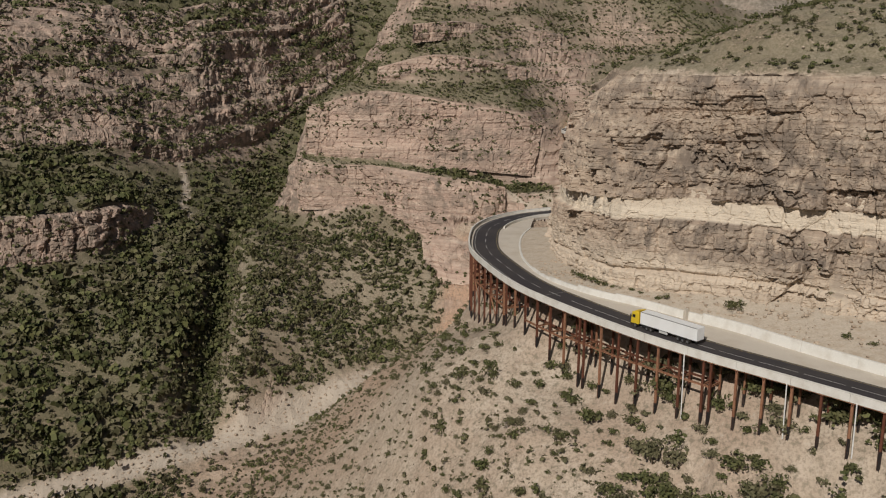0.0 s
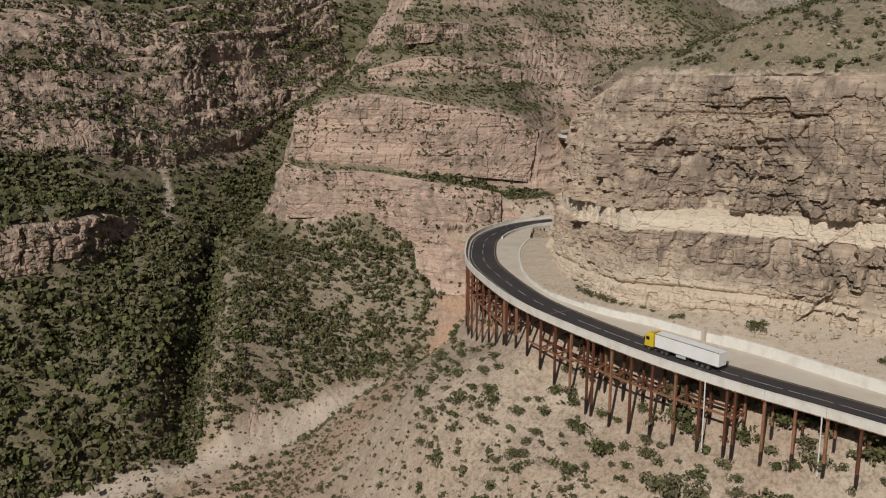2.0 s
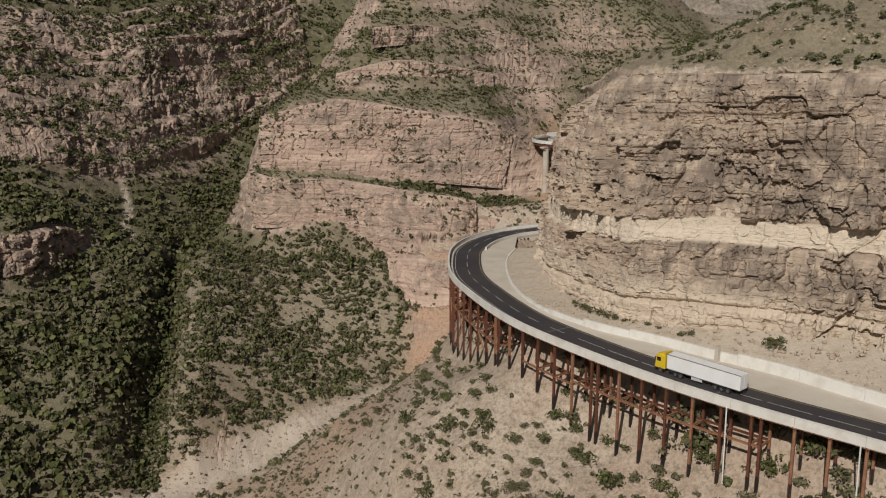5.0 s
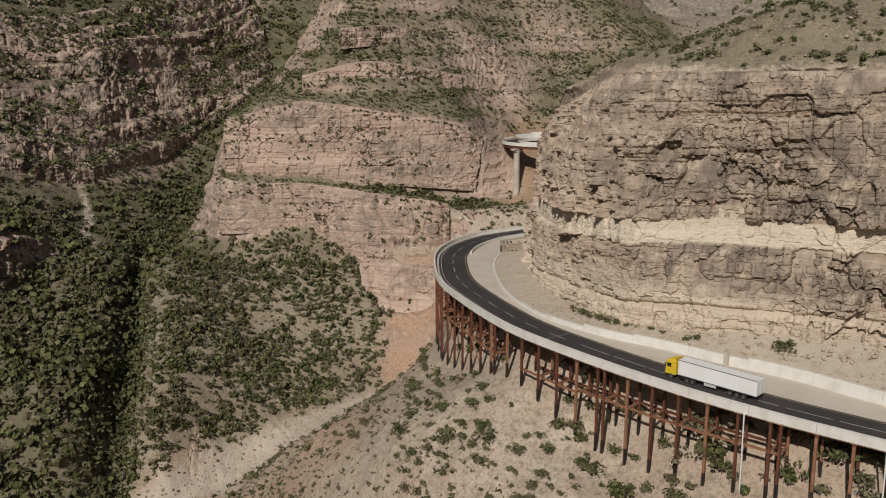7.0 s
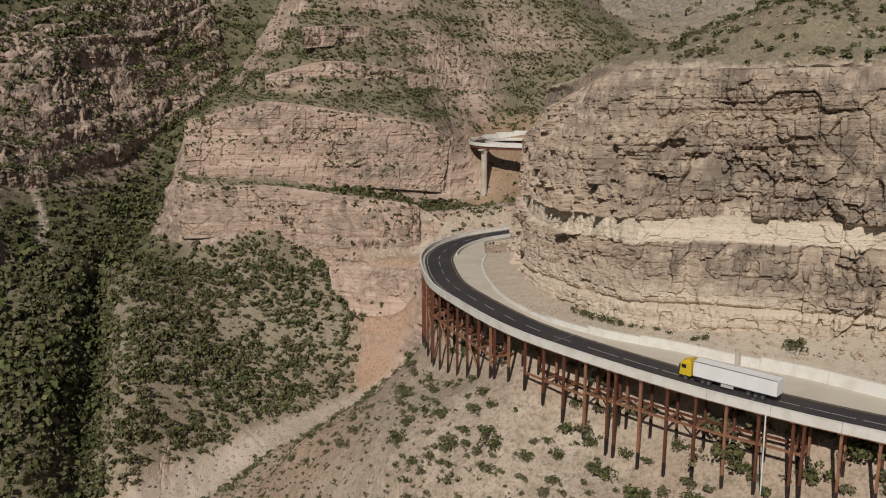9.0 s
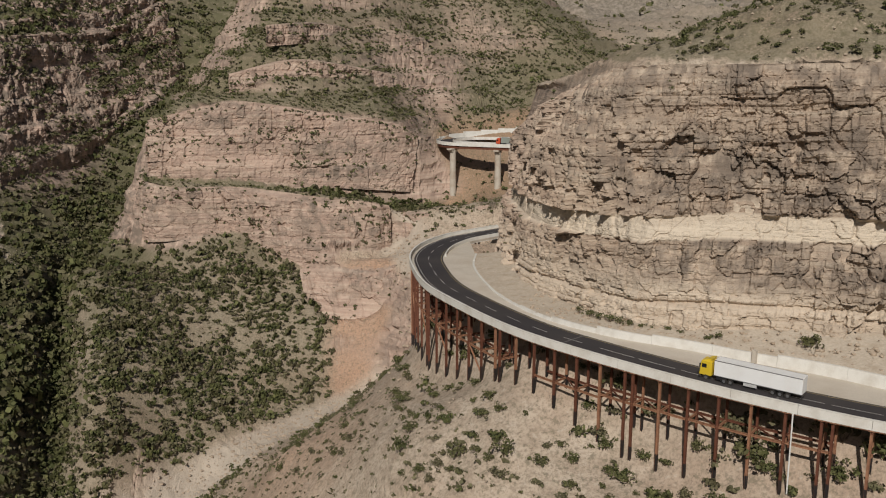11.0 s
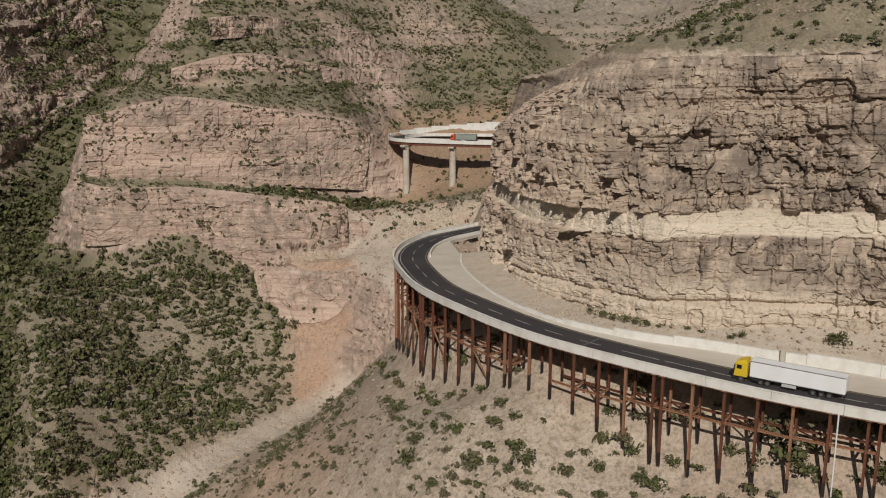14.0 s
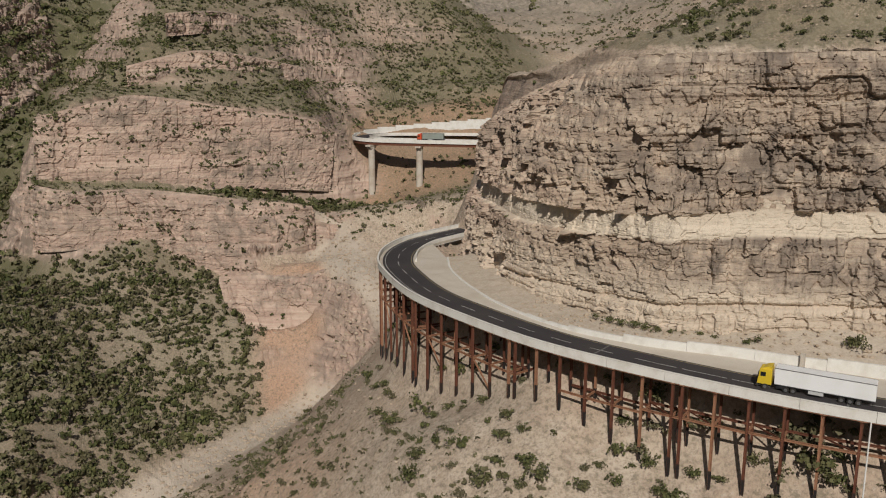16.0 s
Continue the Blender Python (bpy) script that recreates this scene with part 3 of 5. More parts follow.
# ---- cliff faces: broken courses of limestone ----
def blocks(u, v, seed):
    """Uneven joint blocks: a number for the block that holds each place, and how far the nearest joint is."""
    iu, iv = np.floor(u).astype(np.int64), np.floor(v).astype(np.int64)
    best, second = np.full(u.shape, 9.0), np.full(u.shape, 9.0)
    own = np.zeros(u.shape)
    for du in (-1, 0, 1):
        for dv in (-1, 0, 1):
            a, b = iu + du, iv + dv
            cu = a + 0.05 + 0.9 * lattice(a, b, 0 * a + seed)
            cv = b + 0.2 + 0.6 * lattice(a, b, 0 * a + seed + 5)
            d = np.maximum(np.abs(cu - u), np.abs(cv - v) * 1.1)
            closer = d < best
            second = np.where(closer, best, np.minimum(second, d))
            own = np.where(closer, lattice(a, b, 0 * a + seed + 11), own)
            best = np.where(closer, d, best)
    return own, second - best


def beds(s_along, z, big, seed):
    """How far the rock stands out at a place of a cliff, how much shade is painted into its joints, and the tone of its
    blocks:
    jointed blocks of three sizes, weak partings between the beds, and a few long upright cracks."""
    r = np.random.RandomState(seed)
    s_n, z_n = s_along / big, z / big
    z_w = z_n + 1.0 * fbm(s_n * 0.045, z_n * 0.06, 0 * z + seed, 2) + 0.12 * fbm(s_n * 0.33, z_n * 0.33, 0 * z + seed + 2, 2)
    s_w = s_n + 1.6 * fbm(s_n * 0.07, z_n * 0.09, 0 * z + seed + 9, 2) + 0.15 * fbm(s_n * 0.4, z_n * 0.4, 0 * z + seed + 4, 2)
    firm = 0.55 + 0.8 * smooth(fbm(s_n * 0.045, z_n * 0.07, 0 * z + seed + 3, 3), -0.35, 0.4)
    out, joint, face = 0.0, 0.0, 0.0
    for wide, tall, stand, cut, gap in ((8.5, 9.0, 2.2, 0.5, 0.04), (3.0, 3.9, 1.9, 0.5, 0.06), (1.4, 1.9, 1.0, 0.25, 0.08), (0.9, 0.8, 0.4, 0.0, 0.1)):
        own, edge = blocks(s_w / wide, z_w / tall, seed + int(wide * 10))
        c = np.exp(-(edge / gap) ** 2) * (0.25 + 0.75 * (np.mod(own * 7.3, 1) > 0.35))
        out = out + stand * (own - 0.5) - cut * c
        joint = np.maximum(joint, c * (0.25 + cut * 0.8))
        face = face + (own - 0.5) * (0.7 if wide > 2 else 0.35)
    lay = np.cumsum(r.choice((1.4, 2.2, 3.4, 5.0), 260)) - 160
    li = np.searchsorted(lay, z_w)
    run = vnoise(s_n * 0.04, li * 3.7, 0 * z + seed)
    ev = np.minimum(z_w - lay[np.clip(li - 1, 0, 259)], lay[np.clip(li, 0, 259)] - z_w)
    parting = np.exp(-(ev / 0.2) ** 2) * smooth(run, -0.05, 0.15)
    out = out + 0.7 * run - 0.5 * parting
    split = np.exp(-(vnoise(s_n * 0.13 + 0.5 * fbm(s_n * 0.05, z_n * 0.12, 0 * z, 2), z_n * 0.02, 0 * z + seed) / 0.025) ** 2) * smooth(fbm(s_n * 0.06, z_n * 0.08, 0 * z + 1, 2), -0.05, 0.2)
    out = out - 1.1 * split
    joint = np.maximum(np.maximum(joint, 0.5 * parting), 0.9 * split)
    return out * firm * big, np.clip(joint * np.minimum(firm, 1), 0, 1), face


CLIFF_SPOTS = []                 # places for bushes on the ledges of the cliffs


def cliff_face(label, rows_of, step, rise, big, seed, forward, pale_at=None, wear=0.5, buttress=1.6, relief=1.0, terraces=0, bushes=0):
    """A sheet of rock from foot to brink over the given lines, displaced outwards by its beds."""
    n_s = int(np.sum(np.hypot(*np.diff(spline(rows_of[0], 2.0)[:, :2], axis=0).T)) / step)
    cols = []
    for line in rows_of:
        q = spline(line, 1.0)
        t = np.linspace(0, len(q) - 1, n_s)
        cols.append(np.stack([np.interp(t, np.arange(len(q)), q[:, k]) for k in range(3)], 1))
    lv = np.stack(cols)                                            # level, along, xyz
    low, high = lv[0].copy(), lv[-1].copy()
    low[:, 2] -= 3.0
    lv = np.concatenate([low[None], lv, (high + (high - lv[-2]) * 0.03)[None]])
    hgt = np.median(lv[-1, :, 2] - lv[0, :, 2])
    n_v = int(hgt / rise)
    at = np.r_[0, np.cumsum(np.maximum(np.median(np.diff(lv[..., 2], axis=0), axis=1), 0.4))]
    tv = np.linspace(0, at[-1], n_v)
    k = np.clip(np.searchsorted(at, tv, side="right") - 1, 0, len(at) - 2)
    f = ((tv - at[k]) / (at[k + 1] - at[k]))[:, None, None]
    p = lv[k] * (1 - f) + lv[k + 1] * f                            # up, along, xyz
    if terraces:
        # the setback gathers on ledges that rise and fall along the face
        run = np.arange(n_s)[None] * step
        lift = tv[:, None] / at[-1] * terraces + 0.9 * fbm(run * 0.018 / big, 0 * run, 0 * run + seed, 3) + 0.3 * fbm(run * 0.06, tv[:, None] * 0.06, 0 * run, 2)
        saw = lift - np.floor(lift)
        back = np.clip(tv[:, None] + 0.6 * (smooth(saw, 0.62, 0.95) - saw) * at[-1] / terraces, 0, at[-1])
        k2 = np.clip(np.searchsorted(at, back.ravel(), side="right") - 1, 0, len(at) - 2).reshape(back.shape)
        f2 = ((back - at[k2]) / (at[k2 + 1] - at[k2]))[..., None]
        col = np.broadcast_to(np.arange(n_s), back.shape)
        p[..., :2] = (lv[k2, col] * (1 - f2) + lv[k2 + 1, col] * f2)[..., :2]
    mean = p.mean(0)
    d = np.gradient(mean[:, :2], axis=0)
    for _ in range(int(6 / step)):
        d[1:-1] = (d[:-2] + 2 * d[1:-1] + d[2:]) / 4
    d /= np.linalg.norm(d, axis=1)[:, None]
    nor = np.stack([-d[:, 1], d[:, 0]], 1)
    nor *= np.sign(np.sum(nor * -mean[:, :2]))
    s_al = np.r_[0, np.cumsum(np.linalg.norm(np.diff(mean[:, :2], axis=0), axis=1))]
    s_g, z_g = np.broadcast_to(s_al, p.shape[:2]), p[..., 2]
    dipz = z_g + 0.055 * s_g * (1 if big < 1.3 else 0.0)
    o, joint_shade, face = beds(s_g, dipz, big, seed)
    o, joint_shade = o * relief, joint_shade * min(1.0, 0.35 + 0.65 * relief)
    o = o * (1 - 0.15 * smooth(-z_g, -17, -12)) if pale_at is not None else o
    o = o + buttress * big * fbm(s_g * 0.04 / big, z_g * 0.02, 0 * z_g + seed, 3) + 0.16 * fbm(s_g * 1.1, z_g * 1.4, 0 * z_g, 2)
    pl = np.zeros_like(o)
    if pale_at is not None:
        zz_ = z_g + 0.7 * fbm(s_g * 0.05, 0 * z_g, 0 * z_g + 2, 3) + np.interp(-mean[:, 0], (-95, -54, -36, -28, -22), (1.2, 2.0, 4.7, 6.0, 8.5))[None]
        pl = smooth(zz_, pale_at - 2.6, pale_at - 1.9) * smooth(-zz_, -(pale_at + 2.9), -(pale_at + 2.4))
        brow = smooth(zz_, pale_at + 2.5, pale_at + 2.9) * smooth(-zz_, -(pale_at + 9), -(pale_at + 4))
        notch = np.exp(-((zz_ - 7.6 - 1.2 * vnoise(s_g * 0.03, 0 * z_g, 0 * z_g)) / 0.45) ** 2)
        o = o * (1 - 0.8 * pl) - 0.9 * pl + 0.7 * brow * (0.5 + vnoise(s_g * 0.15, 0 * z_g, 0 * z_g)) - 1.0 * notch
        joint_shade = joint_shade * (1 - 0.6 * pl)
    ends = smooth(np.linspace(0, 1, n_v), 0.93, 1.0)[:, None]
    o = forward + o * (1 - 0.6 * ends) - 1.5 * ends
    xyz = np.stack([p[..., 0] + nor[:, 0] * o, p[..., 1] + nor[:, 1] * o, z_g], -1)
    mm = bpy.data.meshes.new("cliff_face")
    ii, jj = np.meshgrid(np.arange(n_v - 1), np.arange(n_s - 1), indexing="ij")
    a_ = ii * n_s + jj
    fq = np.stack([a_, a_ + 1, a_ + n_s + 1, a_ + n_s], -1).reshape(-1, 4)
    if np.dot(np.cross(xyz[0, 1] - xyz[0, 0], xyz[1, 0] - xyz[0, 0])[:2], nor[0]) < 0:
        fq = fq[:, ::-1]
    mm.vertices.add(xyz.size // 3)
    mm.vertices.foreach_set("co", xyz.ravel())
    mm.loops.add(fq.size)
    mm.loops.foreach_set("vertex_index", np.ascontiguousarray(fq).ravel().astype(np.int32))
    mm.polygons.add(len(fq))
    mm.polygons.foreach_set("loop_start", np.arange(0, fq.size, 4, dtype=np.int32))
    mm.update(calc_edges=True)
    mm.shade_flat()
    worn = np.clip(wear + 0.9 * fbm(s_g * 0.035, z_g * 0.07, 0 * z_g + seed, 3) + 0.5 * vnoise(s_g * 0.02, dipz * 0.22, 0 * z_g) + 0.4 * face, 0, 1)
    if pale_at is not None:
        worn = np.clip(worn + 0.48 * smooth(z_g, pale_at + 2, pale_at + 5) - 0.55 * smooth(-z_g, -9, -5) - 0.5 * smooth(s_g, 0.55 * s_al[-1], 0.72 * s_al[-1]), 0, 1)
    if pale_at is not None:
        worn = np.clip(worn + 0.28 * smooth(zz_, 8.0, 9.5) * smooth(-zz_, -19.4, -18.4), 0, 1)
    # joint: mask of the shade coloured into cracks and partings
    for key, val in (("rock", 1 + 0 * o), ("pale", pl), ("varnish", worn), ("joint", joint_shade)):
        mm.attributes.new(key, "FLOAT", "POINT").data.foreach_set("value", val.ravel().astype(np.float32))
    mm.materials.append(GROUND)
    if bushes:
        up_n = np.cross(np.gradient(xyz, axis=1), np.gradient(xyz, axis=0))
        up_n = np.abs(up_n[..., 2]) / (np.linalg.norm(up_n, axis=-1) + 1e-9)
        w_b = (0.02 + smooth(up_n, 0.35, 0.75)) * smooth(fbm(s_g * 0.05, z_g * 0.08, 0 * z_g + seed + 6, 3), -0.3, 0.25)
        w_b[-3:] = 0
        at_b = np.random.RandomState(seed).choice(w_b.size, size=bushes, p=(w_b / w_b.sum()).ravel())
        CLIFF_SPOTS.append(xyz.reshape(-1, 3)[at_b])
    return tagged(new("cliff_face", mm), label, "cliff", kind="structure")


cliff_face("tan limestone cliff with broken level beds and a pale band", [R_FOOT, R_LOW, R_MID, R_TOP], 0.28, 0.24, 1.0, 3, 0.5, 22.0, 0.30, 1.6, 1.0, 0, 90)
cliff_face("pinkish limestone cliff below a bushy ledge", [[(-126, 437, -32), (-110, 423, -29), (-77, 425.5, -27), (-52, 412, -41), (-30, 404, -41), (-14, 406, -37), (-5, 412, -34)], [(-128, 443, -6), (-107, 424, -7), (-77, 428, -8), (-37, 415.5, -12), (-14, 411, -14), (-5, 415, -16)]], 0.55, 0.42, 1.5, 8, 0.9, None, 0.4, 2.2, 0.35, 2, 300)
cliff_face("pinkish layered limestone cliff above a bushy ledge", [[(-124, 450, -4), (-93, 447, -4), (-60, 447, -8), (-25, 450, -9), (8, 460, -13)], [(-124, 455, 22), (-93, 452, 29.3), (-77, 455, 31), (-30, 456, 24), (0, 463, 19), (12, 472, 12)]], 0.55, 0.45, 1.5, 12, 0.9, None, 0.35, 2.2, 0.4, 3, 480)
cliff_face("orange-tan cliff over a bare earth gully", [[(-42, 386, -60), (-28, 381, -60), (-12, 377, -58), (-3, 377, -50)], [(-47, 399, -42), (-28, 392.5, -41), (-12, 388.5, -40), (-3, 389, -37)]], 0.5, 0.4, 1.4, 31, 1.2, None, 0.2, 1.6, 0.5, 0, 30)
cliff_face("low broken cliff under the hairpin piers", [[(1, 413, -33), (20, 406, -32), (42, 405, -28)], [(1, 417.5, -19), (20, 413.5, -19), (42, 412.5, -16)]], 0.5, 0.4, 1.4, 37, 0.9, None, 0.3, 1.6, 0.7, 0, 60)
cliff_face("grey-brown stepped limestone cliff of the canyon side", [L_FOOT, L_MID, L_TOP], 0.6, 0.5, 1.7, 17, 0.8, None, 0.95, 4.0, 0.55, 5, 3200)
cliff_face("dark grey limestone band above green slope", [B_FOOT, B_TOP], 0.5, 0.4, 1.6, 23, 0.8, None, 1.0, 2.6, 0.7, 0, 120)
cliff_face("ledgy grey-brown limestone high on the canyon side", [L_TOP, [(-330, 450, 97), (-270, 510, 94), (-232, 570, 97), (-205, 640, 107), (-175, 730, 129)]], 0.9, 0.5, 1.9, 43, 1.2, None, 0.95, 4.0, 0.55, 4, 2000)
cliff_face("low limestone ledge across the scrubby hillside", [[(-84, 463, 37), (-55, 476, 43), (-30, 484, 41), (0, 503, 36)], [(-84, 466, 45), (-55, 480, 52), (-30, 488, 50), (0, 508, 44)]], 0.6, 0.4, 1.3, 47, 1.2, None, 0.45, 3.0, 0.6, 2, 160)
cliff_face("low limestone ledge across the scrubby hillside", [[(-66, 482, 62), (-40, 505, 64), (-10, 528, 60), (20, 545, 58)], [(-66, 486, 70), (-40, 509, 72), (-10, 532, 67), (20, 549, 65)]], 0.6, 0.4, 1.3, 53, 1.2, None, 0.45, 3.0, 0.6, 2, 160)


# ---- the lower road on its steel trestle ----
def at_line(line, side, s, off):
    """Place and way on a line sampled every 1.5 m, at the length s and an offset to its right."""
    k = np.clip(s / 1.5, 0, len(line) - 1.001)
    i, f = int(k), k - int(k)
    p = line[i, :2] * (1 - f) + line[i + 1, :2] * f
    n = side[i] * (1 - f) + side[i + 1] * f
    n = n / np.linalg.norm(n)
    return p + n * off, n


def stretch(line, side, s0, s1, step=1.5):
    """The stretch of a line between two lengths, with its normals."""
    ss = np.linspace(s0, s1, max(2, int((s1 - s0) / step) + 1))
    got = [at_line(line, side, s, 0) for s in ss]
    return np.array([g[0] for g in got]), np.array([g[1] for g in got])


def strip(name, line, side, s0, s1, section, z, material, parent=None, label="", step=1.5):
    p, n = stretch(line, side, s0, s1, step)
    v, f = sweep(np.c_[p, np.broadcast_to(z, len(p))], n, section)
    return piece(name, mesh_from(name, v, f, material), parent, label=label)


def rect(o0, o1, h0, h1):
    return [(o0, h0), (o0, h1), (o1, h1), (o1, h0)]


ROAD_LEN = (len(road_edge) - 1) * 1.5
trestle = tagged(new("road_viaduct"), "curved concrete road deck on rust-red steel trestle columns", "viaduct")
strip("deck_slab", road_edge, road_side, 0, ROAD_LEN, rect(0.25, 10.4, -0.75, -0.05), ROAD_Z, CONCRETE_OLD, trestle)
strip("edge_beam", road_edge, road_side, 0, ROAD_LEN, rect(-0.05, 0.5, -1.0, -0.78), ROAD_Z, RUST_PALE, trestle, "rust-orange steel edge beam")
for o in (2.6, 5.2, 7.8):
    strip("girder", road_edge, road_side, 0, ROAD_LEN, rect(o - 0.18, o + 0.18, -1.55, -0.78), ROAD_Z, RUST, trestle)
# outer parapet in cast lengths with a coping
PARAPET = [(-0.22, -0.77), (-0.22, 0.86), (-0.3, 0.9), (-0.3, 1.02), (0.16, 1.02), (0.16, 0.9), (0.1, 0.86), (0.24, 0.25), (0.24, -0.04), (0.2, -0.77)]
s = 0.0
while s < ROAD_LEN - 4:
    e = min(s + 11.0, ROAD_LEN)
    strip("parapet", road_edge, road_side, s + 0.03, e - 0.03, PARAPET, ROAD_Z, CONCRETE, trestle, "pale cast concrete parapet length")
    s = e
# inner barrier round the bend, on stub posts
BEND0, BEND1 = ROAD_LEN - 60, ROAD_LEN - 4
s = BEND0
while s < BEND1 - 3:
    strip("inner_barrier", road_edge, road_side, s + 0.03, min(s + 10, BEND1) - 0.03, [(9.75, 0.02), (9.8, 0.5), (9.9, 0.95), (10.25, 0.95), (10.3, 0.5), (10.4, -0.9), (9.9, -0.9)], ROAD_Z, CONCRETE, trestle)
    s += 10


def column_mesh(name, length, w, material):
    """A rolled steel pile: two flanges and a web, top at 0."""
    bm = bmesh.new()
    box(bm, (-w / 2, -w / 2, -length), (w / 2, -w / 2 + 0.12 * w, 0))
    box(bm, (-w / 2, w / 2 - 0.12 * w, -length), (w / 2, w / 2, 0))
    box(bm, (-w * 0.3, -w / 2 + 0.12 * w, -length), (w * 0.3, w / 2 - 0.12 * w, 0))
    m2 = bpy.data.meshes.new(name)
    bm.to_mesh(m2)
    bm.free()
    m2.materials.append(material)
    return m2


rnd = random.Random(11)
bents = []
s = 12.0
count = 0
while s < ROAD_LEN - 20:
    bents.append((s, count % 7 == 0))
    s += 1.7 if count % 7 == 0 else 5.6
    count += 1
TOP = ROAD_Z - 1.0
for s, twin in bents:
    for off in (0.35, 4.2, 8.2):
        if off > 8 and s < 165:
            continue
        p, n = at_line(road_edge, road_side, s, off)
        foot = ground_at(p[0], p[1]) - 1.2
        length = TOP - foot
        if length < 2.0:
            continue
        turn = math.degrees(math.atan2(n[1], n[0]))
        w = 0.46 if off < 1 else 0.4
        col = piece("column", column_mesh("column", length, w, RUST if rnd.random() < 0.75 else RUST_PALE), trestle, pose(p[0], p[1], TOP, 0, 0, turn), "rust-red steel column with black-coated foot")
        if off < 6:
            cl = min(rnd.uniform(3.2, 4.8), length * 0.45)
            piece("coating", column_mesh("coating", cl, w + 0.05, TAR), col, pose(0, 0, -length + cl))
        if off < 1:
            bm = bmesh.new()
            box(bm, (-0.55, -0.5, -0.03), (0.55, 0.5, 0.14), bevel=0.03)
            part("bearing_plate", bm, RUST_PALE, trestle).matrix_basis = pose(p[0], p[1], TOP, 0, 0, turn)
    a, n = at_line(road_edge, road_side, s, 0.1)
    b, n = at_line(road_edge, road_side, s, 8.4)
    bm = bmesh.new()
    beam(bm, (*a, TOP - 0.32), (*b, TOP - 0.32), 0.3, 0.5)
    part("cross_beam", bm, RUST, trestle)

# braced groups: two level rails between columns, tied across and by plan diagonals
spans = [(bents[i][0], bents[i + 1][0]) for i in range(len(bents) - 1)]
for i, (s0, s1) in enumerate(spans):
    p0, _ = at_line(road_edge, road_side, s0, 0.35)
    braced = p0[0] > 19.5 and p0[0] < 58 or p0[0] < 11.5
    if not braced:
        continue
    tip = p0[0] < 11.5
    zb = -10.9 if p0[0] < 30 else -10.2 + 0.035 * (p0[0] - 30)
    q = {}
    for off in (0.35, 4.2):
        for sx_, key in ((s0, 0), (s1, 1)):
            q[off, key] = at_line(road_edge, road_side, sx_, off)[0]
    for off in (0.35, 4.2):
        bm = bmesh.new()
        beam(bm, (*q[off, 0], zb), (*q[off, 1], zb), 0.34, 0.4)
        part("brace_rail", bm, RUST_PALE if off < 1 else RUST, trestle)
    bm = bmesh.new()
    beam(bm, (*q[0.35, 0], zb), (*q[4.2, 0], zb), 0.3, 0.36)
    part("tie", bm, RUST_PALE, trestle)
    if i % 2 == 0:
        bm = bmesh.new()
        beam(bm, (*q[0.35, 0], zb), (*q[4.2, 1], zb), 0.2, 0.24)
        part("diagonal", bm, RUST, trestle)
    if tip:
        if i % 3 == 0:
            bm = bmesh.new()
            beam(bm, (*q[0.35, 0], zb - 5.5), (*q[0.35, 1], zb), 0.24, 0.3)
            part("diagonal", bm, RUST_PALE, trestle)
        c0, c1 = at_line(road_edge, road_side, s0, 8.2)[0], at_line(road_edge, road_side, s1, 8.2)[0]
        bm = bmesh.new()
        beam(bm, (*c0, zb), (*c1, zb), 0.3, 0.36)
        part("brace_rail", bm, RUST, trestle)
        bm = bmesh.new()
        beam(bm, (*q[4.2, 0], zb), (*c0, zb), 0.3, 0.36)
        part("tie", bm, RUST, trestle)
for sd in (40.0, 53.0, 66.0, 88.0):
    p, n = at_line(road_edge, road_side, sd + 0.7, -0.2)
    bm = bmesh.new()
    tube(bm, (*p, ROAD_Z - 0.6), (p[0] + 0.2, p[1] + 0.1, ground_at(p[0], p[1]) + 0.8), 0.13)
    part("drain_pipe", bm, PIPE, trestle, "white plastic drain pipe")

# carriageway and its paint
road = strip("road", road_edge, road_side, 0, ROAD_LEN, rect(1.15, 9.35, -0.04, 0.03), ROAD_Z, ASPHALT)
tagged(road, "dark worn asphalt two-lane road", "road", kind="structure")
strip("edge_line", road_edge, road_side, 0, ROAD_LEN, rect(1.75, 1.9, 0.03, 0.036), ROAD_Z, LINE_WHITE, road)
strip("edge_line", road_edge, road_side, 0, ROAD_LEN, rect(8.75, 8.9, 0.03, 0.036), ROAD_Z, LINE_YELLOW, road)
s = ROAD_LEN - 12
while s > 8:
    long_one = s < 132
    strip("centre_dash", road_edge, road_side, s - (5.0 if not long_one else 8.0), s, rect(5.15, 5.32, 0.03, 0.036), ROAD_Z, LINE_WHITE, road)
    s -= 9.5 if not long_one else 9.0
for sj in (48.0, 92.0, 136.0):
    strip("expansion_joint", road_edge, road_side, sj, sj + 0.35, rect(1.15, 9.35, 0.03, 0.037), ROAD_Z, JOINT, road, step=0.35)

